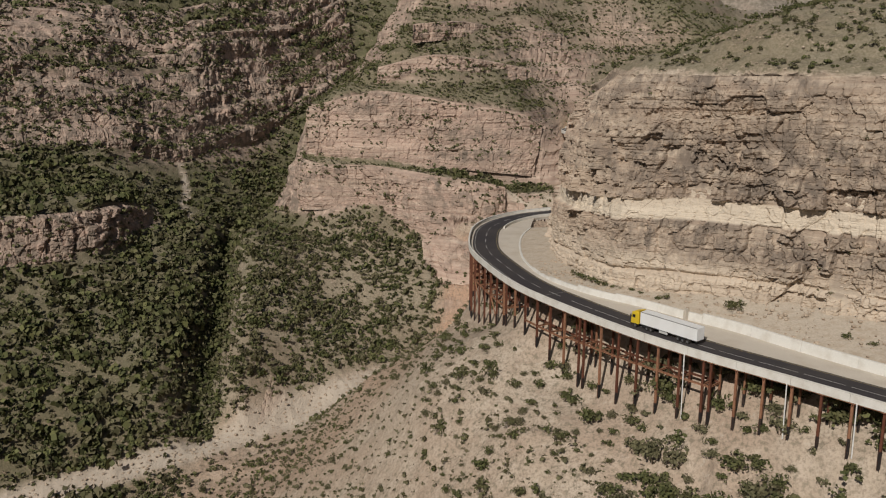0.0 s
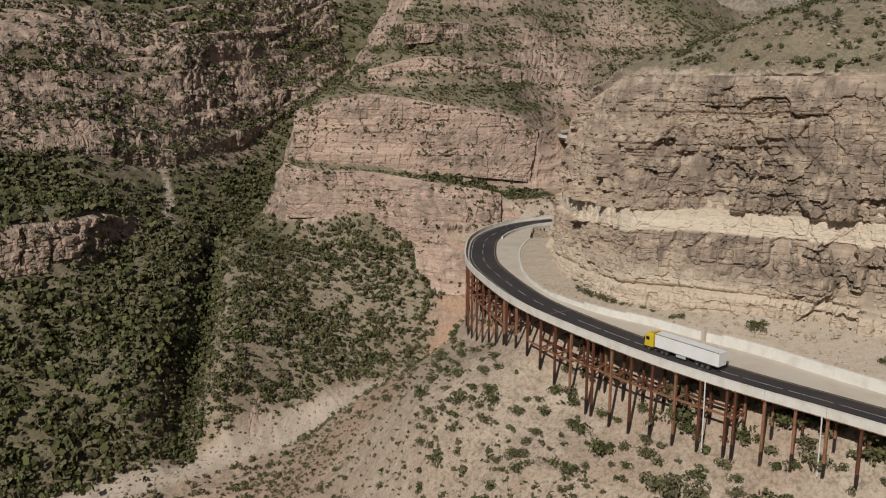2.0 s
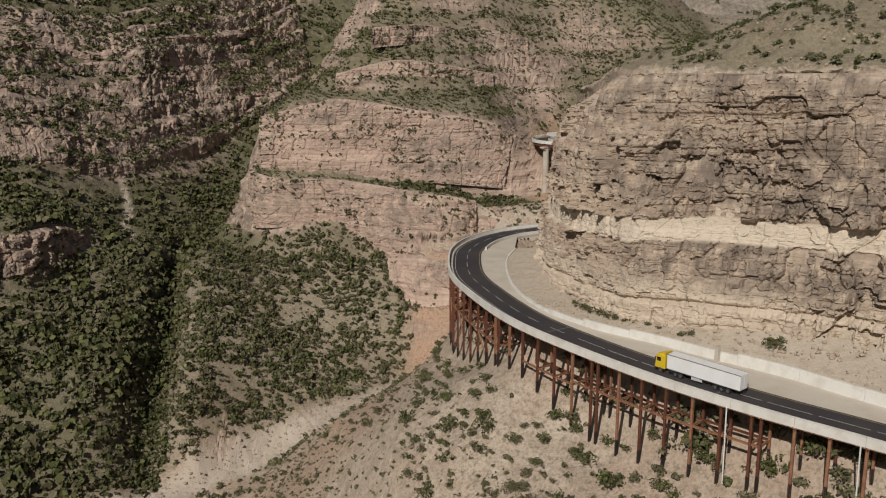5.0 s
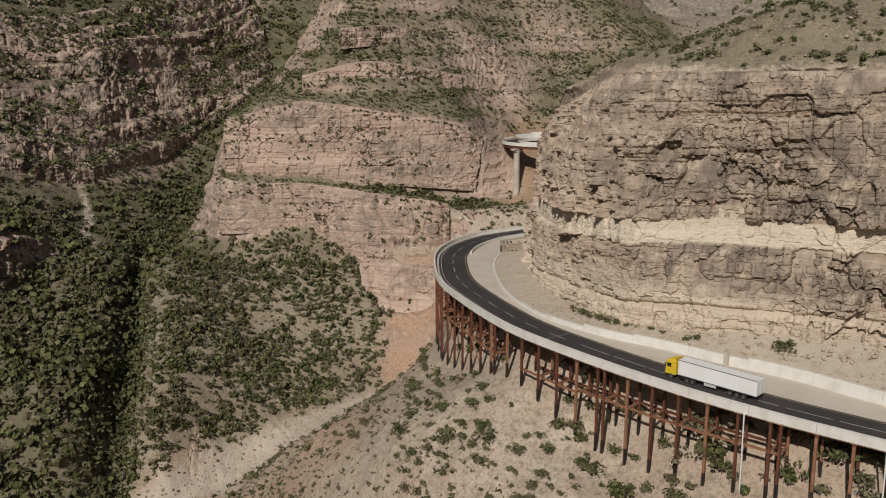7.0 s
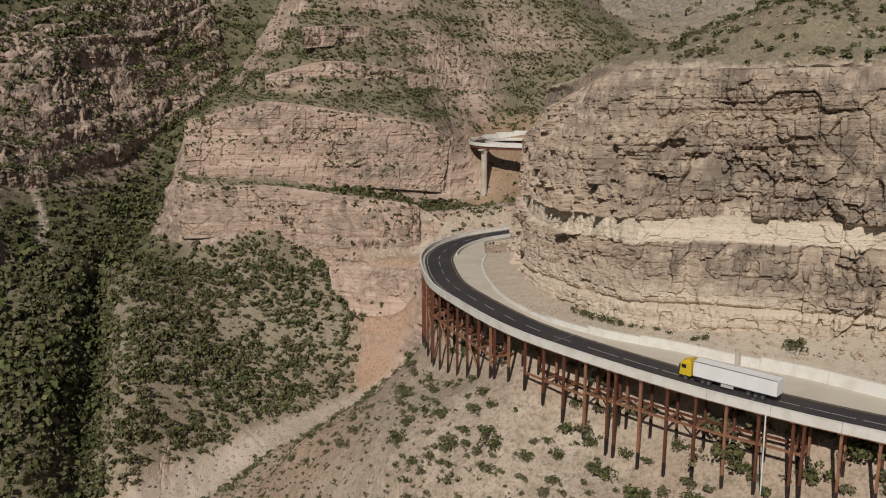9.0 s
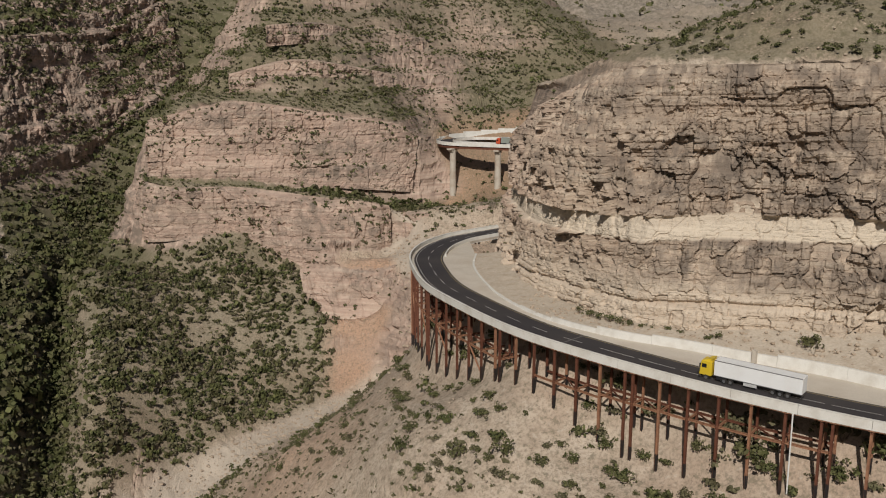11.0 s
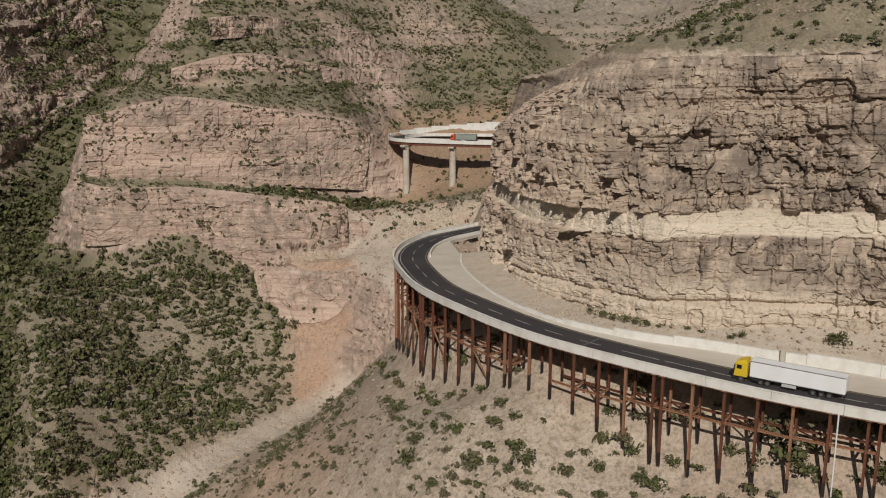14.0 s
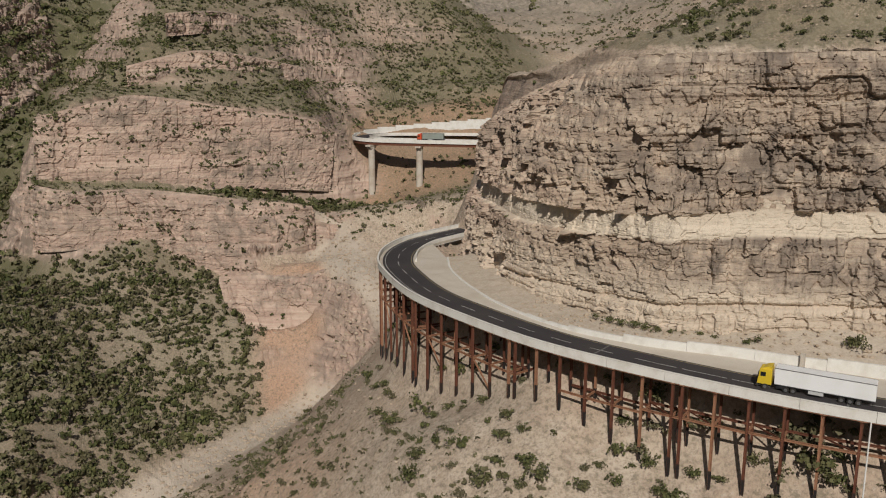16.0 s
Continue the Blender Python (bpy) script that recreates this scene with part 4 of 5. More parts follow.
# retaining wall at the foot of the cliff, in cast lengths, the right-hand ones taller
WALL = [(120, 97), (104, 110.5), (87, 125), (74, 137.3), (64.7, 147), (53.6, 156), (45, 163.5), (32, 173.5), (21.5, 186.5), (15, 203.5), (12.4, 221), (12, 238), (14.5, 252)]
wall_line = spline(WALL, 1.5)
wall_side = normals(wall_line)
wall_len = (len(wall_line) - 1) * 1.5
retaining = tagged(new("retaining_wall"), "long pale weathered concrete retaining wall below the cliff", "retaining wall")
s = 0.0
while s < wall_len - 2:
    e = min(s + 12.0, wall_len)
    p, _ = at_line(wall_line, wall_side, (s + e) / 2, 0)
    top = 2.75 if p[0] > 54 else 2.35
    top *= min(1.0, 0.25 + max(0.0, p[0] - 12) / 36)
    strip("wall_length", wall_line, wall_side, s + 0.02, e - 0.02, [(0.0, -2.0), (-0.12, 0.0), (0.05, top), (0.55, top), (0.6, -2.0)], ROAD_Z - 0.2, CONCRETE, retaining)
    strip("footing", wall_line, wall_side, s + 0.02, e - 0.02, [(-0.75, -1.2), (-0.7, 0.25), (-0.1, 0.42), (0.05, -1.2)], ROAD_Z - 0.25, CONCRETE_OLD, retaining)
    s = e
# gravel shoulder between the carriageway and the wall, and the filled shelf behind the wall
def gravel(name, edge_a, edge_b, z_a, z_b, material, label):
    gv, gf = [], []
    for q, w, za, zb in zip(edge_a, edge_b, z_a, z_b):
        for k in range(9):
            f = k / 8
            e = q * (1 - f) + w * f
            lump = 0.35 * float(fbm(np.array(e[0] * 0.35), np.array(e[1] * 0.35), np.array(1.5), 3)) * math.sin(math.pi * f)
            gv.append((e[0], e[1], za * (1 - f) + zb * f + lump))
    for a in range(len(edge_a) - 1):
        gf += [(a * 9 + k, a * 9 + k + 1, a * 9 + k + 10, a * 9 + k + 9) for k in range(8)]
    tagged(piece(name, mesh_from(name, gv, gf, material, True)), label, "gravel", kind="structure")


inner_p = np.array([at_line(road_edge, road_side, q, 9.3)[0] for q in np.linspace(0, ROAD_LEN - 30, 200)])
at_wall = np.array([wall_line[np.argmin(np.hypot(*(wall_line[:, :2] - q).T)), :2] for q in inner_p])
gravel("shoulder", inner_p, at_wall, np.full(200, ROAD_Z + 0.01), np.full(200, ROAD_Z + 0.25), SHOULDER, "pale gravel shoulder beside the lower road")
foot_line = spline([(x, y) for x, y, z in R_FOOT], 1.5)
wall_back = np.array([at_line(wall_line, wall_side, q, 0.4)[0] for q in np.linspace(0, wall_len, 160)])
at_foot = np.array([foot_line[np.argmin(np.hypot(*(foot_line - q).T))] for q in wall_back])
top_z = ROAD_Z - 0.45 + 2.35 * np.clip(0.25 + (wall_back[:, 0] - 12) / 36, 0.25, 1.0)
gravel("shelf", wall_back, at_foot + (at_foot - wall_back) * 0.15, top_z, top_z + 0.8 + 2.4 * smooth(wall_back[:, 0], 40, 65), RUBBLE, "gravel-filled shelf between wall and cliff")
bm = bmesh.new()
box(bm, (-0.45, -0.35, -2.0), (0.45, 0.4, 2.95), bevel=0.05)
part("pier", bm, CONCRETE_OLD, retaining, "stained concrete wall pier").matrix_basis = pose(54.2, 155.0, ROAD_Z, 0, 0, 40)


# ---- the upper hairpin ----
UP_Z = 8.3
UPPER = [(125, 418), (98, 431), (78, 440.5), (50, 454), (34, 462.5), (26, 470.5), (23.2, 481), (26, 491.5), (34, 500.5), (47, 506), (72, 501), (104, 491), (130, 483)]
up_line = spline(UPPER, 1.5)
up_side = normals(up_line)
up_len = (len(up_line) - 1) * 1.5
upper = tagged(new("hairpin_viaduct"), "concrete hairpin road viaduct on tall round piers", "viaduct")
strip("deck_slab", up_line, up_side, 0, up_len, rect(0.2, 9.2, -0.7, -0.05), UP_Z, CONCRETE_OLD, upper)
strip("edge_girder", up_line, up_side, 0, 128, rect(0.5, 0.95, -2.2, -0.72), UP_Z, RUST, upper, "dark red steel edge girder")
strip("inner_girder", up_line, up_side, 0, 128, rect(6.9, 7.4, -2.2, -0.72), UP_Z, RUST, upper)
s = 0.0
while s < 140:
    strip("parapet", up_line, up_side, s + 0.02, s + 11.95, [(-0.15, -0.75), (-0.15, 1.05), (0.2, 1.05), (0.35, -0.04), (0.3, -0.75)], UP_Z, CONCRETE, upper, "pale cast concrete parapet length")
    s += 12
s = 0.0
while s < up_len - 12:
    strip("inner_parapet", up_line, up_side, s + 0.02, s + 11.95, [(8.95, -0.75), (8.9, 0.9), (9.2, 0.9), (9.25, -0.75)], UP_Z, CONCRETE, upper)
    s += 12
up_road = strip("road", up_line, up_side, 0, up_len, rect(0.7, 8.6, -0.04, 0.04), UP_Z, ASPHALT)
tagged(up_road, "grey asphalt hairpin bend", "road", kind="structure")
strip("edge_line", up_line, up_side, 0, up_len, rect(1.1, 1.25, 0.04, 0.046), UP_Z, LINE_WHITE, up_road)
for px_, py_ in ((30.5, 466.5), (53, 455.5), (81, 442.5)):
    foot = ground_at(px_, py_)
    bm = bmesh.new()
    tube(bm, (px_, py_, foot - 2), (px_, py_, UP_Z - 3.4), 1.75, 1.6, 20)
    pier = part("pier", bm, CONCRETE_OLD, upper, "tall round concrete pier")
    k = int(np.argmin(np.hypot(up_line[:, 0] - px_, up_line[:, 1] - py_)))
    m = Matrix.Translation((px_, py_, UP_Z - 2.9)) @ Matrix.Rotation(math.atan2(up_side[k][1], up_side[k][0]), 4, "Z")
    bm = bmesh.new()
    box(bm, (-3.6, -1.4, -0.1), (4.2, 1.4, 0.7), m, 0.1)
    box(bm, (-2.2, -1.3, -1.2), (2.4, 1.3, -0.1), m, 0.15)
    part("pier_cap", bm, CONCRETE_OLD, upper)
back = tagged(new("retaining_wall"), "stepped grey concrete retaining wall behind the hairpin", "retaining wall")
s, n_len = 135.0, 0
while s < up_len - 6:
    e = min(s + 10, up_len)
    top = 1.6 + 0.085 * (s - 135)
    strip("wall_length", up_line, up_side, s + 0.02, e - 0.02, [(-0.9, -2.5), (-0.9, top), (-0.35, top), (0.05, -2.5)], UP_Z, CONCRETE, back)
    s = e


# ---- vehicles ----
PAINT_WHITE = plain("white_trailer_panel", (0.74, 0.74, 0.73), 0.45, vary=0.06, dirt=(0.5, 0.47, 0.42), dirty=0.25)
PAINT_YELLOW = plain("yellow_cab_paint", (0.62, 0.44, 0.03), 0.35, vary=0.1, dirt=(0.35, 0.25, 0.05), dirty=0.2)
PAINT_RED = plain("orange_red_cab_paint", (0.55, 0.08, 0.03), 0.4, vary=0.1)
TARP = plain("grey_green_tarp", (0.25, 0.28, 0.25), 0.8)
RUBBER = plain("tyre_rubber", (0.02, 0.02, 0.02), 0.85)
STEEL = plain("dull_steel", (0.3, 0.3, 0.31), 0.4, 0.8)
BLACK = plain("black_chassis", (0.02, 0.02, 0.022), 0.6)
GLASS, g_nt, g_b = shader("dark_windscreen", 0.08)
g_b.inputs["Base Color"].default_value = (0.012, 0.014, 0.016, 1)
g_b.inputs["Specular IOR Level"].default_value = 0.5
LIGHT_GREY = plain("grey_side_skirt", (0.5, 0.5, 0.49), 0.5)


def wheel_set(parent, x, y, r=0.5, w=0.32):
    bm = bmesh.new()
    tube(bm, (x, y - w / 2, r), (x, y + w / 2, r), r, sides=20)
    tyre = part("wheel", bm, RUBBER, parent)
    bm = bmesh.new()
    sgn = 1 if y > 0 else -1
    tube(bm, (x, y + sgn * w / 2 - 0.02 * sgn, r), (x, y + sgn * (w / 2 + 0.02), r), r * 0.55, sides=16)
    tube(bm, (x, y + sgn * w / 2, r), (x, y + sgn * (w / 2 + 0.06), r), r * 0.2, sides=10)
    part("rim", bm, STEEL, tyre, "dull steel wheel rim")


def lorry(label, cab_paint, body_paint, length, place_m):
    """Cab-over tractor with a box semitrailer, nose towards +x from the origin at its nose."""
    t = tagged(new("articulated_lorry"), label, "lorry")
    bm = bmesh.new()
    got = bmesh.ops.create_cube(bm, size=1.0)["verts"]
    bmesh.ops.transform(bm, matrix=Matrix.Translation((-1.15, 0, 2.2)) @ Matrix.Diagonal((2.3, 2.48, 2.7, 1)), verts=got)
    for v in bm.verts:
        if v.co.x > -0.5 and v.co.z > 2:
            v.co.x -= 0.35
    bmesh.ops.bevel(bm, geom=list(bm.edges), offset=0.16, segments=3, affect="EDGES", profile=0.6)
    cab = part("cab", bm, cab_paint, t)
    bm = bmesh.new()
    vs = [bm.verts.new(c) for c in ((-2.2, -1.1, 3.5), (-2.2, 1.1, 3.5), (-0.75, 1.05, 3.5), (-0.75, -1.05, 3.5), (-2.25, -1.1, 4.05), (-2.25, 1.1, 4.05), (-1.5, 0.95, 3.95), (-1.5, -0.95, 3.95))]
    for f in ((0, 1, 2, 3), (7, 6, 5, 4), (0, 4, 5, 1), (1, 5, 6, 2), (2, 6, 7, 3), (3, 7, 4, 0)):
        bm.faces.new([vs[k] for k in f])
    bmesh.ops.recalc_face_normals(bm, faces=bm.faces)
    part("wind_deflector", bm, cab_paint, t)
    bm = bmesh.new()
    box(bm, (-0.02, -1.08, -0.42), (0.02, 1.08, 0.42), pose(-0.17, 0, 2.72, 0, -14, 0), 0.015)
    part("windscreen", bm, GLASS, cab, "dark glass windscreen")
    for y in (-1, 1):
        bm = bmesh.new()
        box(bm, (-1.35, y * 1.235 - 0.015, 2.25), (-0.5, y * 1.235 + 0.015, 2.98), bevel=0.01)
        part("side_window", bm, GLASS, cab, "dark glass side window")
        bm = bmesh.new()
        box(bm, (-0.28, y * 1.42 - 0.09, 2.2), (-0.12, y * 1.42 + 0.09, 2.95), bevel=0.03)
        box(bm, (-0.26, y * 1.3 - 0.12, 2.85), (-0.2, y * 1.3 + 0.12, 2.9))
        part("mirror", bm, BLACK, cab)
        bm = bmesh.new()
        box(bm, (-0.06, y * 0.95 - 0.2, 0.68), (0.03, y * 0.95 + 0.2, 0.88), bevel=0.02)
        part("headlight", bm, STEEL, cab)
    bm = bmesh.new()
    box(bm, (-0.2, -1.2, 0.45), (0.06, 1.2, 0.95), bevel=0.05)
    part("bumper", bm, BLACK, t)
    bm = bmesh.new()
    box(bm, (-6.4, -0.45, 0.75), (-0.3, 0.45, 1.0))
    box(bm, (-length + 0.2, -0.5, 0.95), (-3.0, 0.5, 1.18))
    box(bm, (-4.3, 0.55, 0.5), (-3.1, 1.15, 1.0), bevel=0.06)
    box(bm, (-4.3, -1.15, 0.5), (-3.1, -0.55, 1.0), bevel=0.06)
    box(bm, (-length + 0.0, -1.1, 0.5), (-length + 0.1, 1.1, 0.62))
    part("chassis", bm, BLACK, t)
    bm = bmesh.new()
    box(bm, (-length, -1.28, 1.18), (-2.75, 1.28, 4.02), bevel=0.05)
    trailer = part("trailer_box", bm, body_paint, t)
    for y in (-1, 1):
        for zz in (1.22, 3.98):
            bm = bmesh.new()
            box(bm, (-length - 0.02, y * 1.29 - 0.02, zz - 0.06), (-2.73, y * 1.29 + 0.02, zz + 0.06))
            part("side_rail", bm, STEEL, trailer)
        bm = bmesh.new()
        box(bm, (-length * 0.58, y * 1.22 - 0.02, 0.55), (-length * 0.58 + 2.3, y * 1.22 + 0.02, 1.1), bevel=0.01)
        part("side_skirt", bm, LIGHT_GREY, trailer, "pale grey side locker")
    for y in (-0.64, 0.64):
        bm = bmesh.new()
        box(bm, (-length - 0.03, y - 0.6, 1.25), (-length + 0.01, y + 0.6, 3.95), bevel=0.01)
        part("rear_door", bm, body_paint, trailer)
    for x in (-1.35, -4.6, -5.75, -length + 2.3, -length + 3.55, -length + 4.8):
        for y in (-1.08, 1.08):
            wheel_set(t, x, y)
    t.matrix_world = place_m
    return t


nose, n = at_line(road_edge, road_side, 0, 0)
s_nose = 1.5 * float(np.argmin(np.hypot(road_edge[:, 0] + road_side[:, 0] * 5.0 - 35.5, road_edge[:, 1] + road_side[:, 1] * 5.0 - 158.0)))
p, n = at_line(road_edge, road_side, s_nose - 19, 5.1)
lorry("yellow cab-over lorry with a long white box trailer", PAINT_YELLOW, PAINT_WHITE, 17.8, pose(p[0], p[1], ROAD_Z + 0.03, 0, 0, math.degrees(math.atan2(n[1], n[0])) + 90) @ Matrix.Translation((8.4, 0, 0)))
p, n = at_line(up_line, up_side, 76, 4.4)
lorry("orange-red lorry with a grey tarpaulin trailer", PAINT_RED, TARP, 13.5, pose(p[0], p[1], UP_Z + 0.04, 0, 0, math.degrees(math.atan2(n[1], n[0])) + 90) @ Matrix.Translation((6.5, 0, 0)))


# ---- shrubs, trees and stones ----
def crown_arrays(seed, leaves, squash=0.75, clumps=7, size=0.17):
    """Leaf clusters of a crown about 1 m in radius: small bent quads gathered in uneven clumps, with gaps."""
    r = np.random.RandomState(seed)
    c = r.normal(size=(clumps, 3)) * (0.42, 0.42, 0.24)
    c[:, 2] = np.abs(c[:, 2]) * 1.3 + 0.35
    rad = r.uniform(0.26, 0.5, clumps)
    v, f = [], []
    for k in range(leaves):
        q = k % clumps
        d = r.normal(size=3)
        d /= np.linalg.norm(d)
        if d[2] < -0.35:
            d[2] *= -1
        p = c[q] + d * rad[q] * r.uniform(0.75, 1.12)
        p[2] = max(p[2] * squash + 0.05, 0.04)
        u = np.cross(d + r.normal(size=3) * 0.45, r.normal(size=3))
        u /= np.linalg.norm(u)
        w = np.cross(d, u)
        sz = size * r.uniform(0.6, 1.35)
        b = len(v)
        v += [p + u * sz, p + w * sz * 0.9 + d * 0.05, p - u * sz, p - w * sz * 0.9 - d * 0.05]
        f.append((b, b + 1, b + 2, b + 3))
    return np.array(v), np.array(f)


def stem_arrays(seed):
    r = random.Random(seed)
    bm = bmesh.new()
    for k in range(4):
        a = k * 1.57 + r.uniform(-0.5, 0.5)
        tube(bm, (0, 0, -0.25), (0.32 * math.cos(a), 0.32 * math.sin(a), r.uniform(0.4, 0.6)), 0.05, 0.02, 5)
    return bm


cell_area = np.linalg.norm(np.cross(np.gradient(np.stack([vx, vy, 0 * vz], -1), axis=0), np.gradient(np.stack([vx, vy, 0 * vz], -1), axis=1)), axis=-1)
flatness = smooth(nrm[..., 2], 0.45, 0.7)
ledge = smooth(sy, 414, 420) * smooth(-sy, -458, -450) * smooth(sx, -70, -40) * smooth(-sx, -26, -12)
near = smooth(-sy, -300, -280) * (sx > -75)
clump = smooth(fbm(sx * 0.13, sy * 0.13, 0 * sx + 4, 3), -0.3, 0.25)
on_road = np.zeros_like(sx)
sel = np.where((sy > 60) & (sy < 330) & (sx < 150) & (sx > -60))
d_in = (np.min(np.hypot(sx[sel][:, None] - (road_edge + road_side * 7)[::3, 0], sy[sel][:, None] - (road_edge + road_side * 7)[::3, 1]), 1))
on_road[sel] = d_in < 10.5
up_d = np.full_like(sx, 99.0)
sel = np.where((sy > 400) & (sy < 530) & (sx > 10) & (sx < 150))
up_d[sel] = np.min(np.hypot(sx[sel][:, None] - (up_line[:, 0] + up_side[:, 0] * 4.5)[::2], sy[sel][:, None] - (up_line[:, 1] + up_side[:, 1] * 4.5)[::2]), 1)
spread = (0.25 + 0.95 * clump) * np.maximum(np.maximum(flatness, 0.7 * spur), np.maximum(0.5 * left * (sz < 5), 0.55 * hill * (sz > 14))) * (1 - 0.94 * scree) * (1 - on_road) * (up_d > 7)
seen_part = ((np.abs(sx) < 420) | (sy > 850)) & (sy > 85) & (sy < 2600) & (np.arctan2(sx, sy) > -0.70) & (np.arctan2(sx, sy) < 0.75)
upland = smooth(sz, 46, 50) * smooth(-sy, -330, -280) * (sx > 20) * (sx < 150)
bank = smooth(-sx, 20, 45) * smooth(-sy, -325, -300) * smooth(sy, 170, 200) * (1 - left)
gully_side = near_line(sx, sy, [(-160, 430, 0), (-155, 400, 0), (-149, 372, 0), (-141, 340, 0), (-134, 310, 0), (-126, 280, 0)], 15) * (sx < -60)
sel_n = np.where((sy > 60) & (sy < 250) & (sx < 140) & (sx > -60))
edge_d = np.full_like(sx, 999.0)
edge_d[sel_n] = np.min(np.hypot(sx[sel_n][:, None] - road_edge[::3, 0], sy[sel_n][:, None] - road_edge[::3, 1]), 1)
apron = (0.25 + 0.75 * smooth(sx, 15, 60)) * smooth(-edge_d, -44, -34) * smooth(edge_d, 0.3, 1.5) * (sz < -9) * (sx > -12) * (sx < 95)
brinks = np.zeros_like(sx)
sel_b = np.where((sy > 395) & (sy < 480) & (sx > -140) & (sx < 70))
brinks[sel_b] = np.maximum(near_line(sx[sel_b], sy[sel_b] - 4, U_TOP, 8), near_line(sx[sel_b], sy[sel_b] - 4, C_TOP, 8))
groves = (((sx < -62) * (sy < creek_y - 8) * (sy > 150) * 1.0, 800), (apron, 700), (brinks, 900), ((sx > 2) * (sx < 110) * (sy > 400) * (sy < 482) * 1.0, 300), (left * (sx > -330) * (sy < 560), 4200), (left * (sx > -260) * (sy < 400) * (sy > 190), 3700), (spur, 2800), (hill * (1 - 0.6 * red) * (1 - left) * (sy < 625) * (sx > -150) * (sx < 140) * (sz > 12), 11500), (gully_side, 1203), (smooth(sy, 840, 860) * (sy < 2600) * (sx > -100) * (sx < 1100), 1700), (ledge, 330), (near * (1 - upland) * smooth(-sz, 3.5, 6) * (0.45 + 0.55 * smooth(sx, -5, 45)) * np.maximum(flatness, 0.6) * (1 - on_road) * (1 - 0.8 * under) * (1 - scree), 1000.0), (upland * smooth(sz, 52, 54), 1700), (bank, 170),
          (smooth(sx, 90, 130) * smooth(sy, 400, 440) * smooth(-sy, -840, -760) * (sx < 420), 1800), (smooth(-sx, 95, 125) * smooth(sy, 430, 470) * (sy < 760) * (sx > -215), 3000), (rock * (sy > 300) * 8 * (1 - scree), 901), (rock * (sy < 300) * 8 * (1 - on_road) * (1 - under), 40))
pick = []
for g, many in groves:
    many = int(many)
    w_g = (g * spread if many not in (901, 40, 900, 700, 300, 800, 1203) else g) * cell_area * seen_part
    pick.append(rng.choice(w_g.size, size=many, p=(w_g / w_g.sum()).ravel()))
tuft = near * (1 - upland) * smooth(-sz, 3.5, 6) * (1 - on_road) * (1 - under) * cell_area * seen_part
pick = rng.permutation(np.unique(np.concatenate(pick)))
# shrubs on the slope under the road keep their distance from one another
keep, kept = np.ones(len(pick), bool), []
for n_i in np.where((near.ravel()[pick] > 0.5) & (sz.ravel()[pick] < -4))[0]:
    q = np.array((sx.ravel()[pick[n_i]], sy.ravel()[pick[n_i]]))
    if kept and np.min(np.hypot(*(np.array(kept) - q).T)) < 2.7:
        keep[n_i] = False
    else:
        kept.append(q)
pick = pick[keep]
tuft = tuft / tuft.sum() + 1.3 * (left * (sy < 430) + spur) * cell_area * seen_part * (1 - scree) / np.sum((left * (sy < 430) + spur) * cell_area * seen_part * (1 - scree))
low = rng.choice(tuft.size, size=7000, p=(tuft / tuft.sum()).ravel())
is_low = np.r_[np.zeros(len(pick), bool), np.ones(len(low), bool)]
pick = np.r_[pick, low]
bx, by, bz = vx.ravel()[pick], vy.ravel()[pick], vz.ravel()[pick]
b_left, b_near, b_ledge = left.ravel()[pick], near.ravel()[pick], ledge.ravel()[pick]
size = rng.uniform(0.75, 1.35, len(pick)) * (1.1 + 0.75 * b_left + 0.35 * spur.ravel()[pick] + 0.9 * b_ledge + 0.2 * b_near) * np.where(rock.ravel()[pick] > 0.5, 0.7, 1) * (1 + 0.6 * apron.ravel()[pick]) * np.where(hill.ravel()[pick] > 0.5, 0.95, 1) * np.where(sy.ravel()[pick] > 850, 3.2, 1) * rng.choice([0.6, 1, 1.0, 1.45], len(pick))
size = size * (1 - 0.22 * upland.ravel()[pick]) * (1 - 0.3 * brinks.ravel()[pick])
size = np.where(is_low, (0.42 - 0.1 * b_left) * size, size * (1 - 0.22 * b_near * (1 - apron.ravel()[pick])))
nearest = np.where((by < 262) & (bx > -45) & (bz < -4) & (by > 110) & ~is_low)[0][:300]
far_ones = np.setdiff1d(np.arange(len(pick)), nearest)

# bushes on the cliffs join the far ones
spots = np.vstack(CLIFF_SPOTS)
start = len(bx)
bx, by, bz = np.r_[bx, spots[:, 0]], np.r_[by, spots[:, 1]], np.r_[bz, spots[:, 2] - 0.2]
size = np.r_[size, rng.uniform(0.5, 1.5, len(spots)) * np.where(spots[:, 0] < -130, 1.25, 0.85) * np.where(spots[:, 1] < 300, 0.6, 1)]
is_low = np.r_[is_low, np.zeros(len(spots), bool)]
far_ones = np.r_[far_ones, np.arange(start, len(bx))]
kinds = [crown_arrays(k, 11, 0.85, 5, 0.45) for k in range(8)]
kinds_spur = [crown_arrays(k + 50, 20, 0.9, 5, 0.32) for k in range(8)]
kinds_mid = [crown_arrays(k + 20, 72, 0.9, 8, 0.18) for k in range(8)]
kinds_low = [crown_arrays(k + 30, 8, 0.85, 4, 0.46) for k in range(8)]
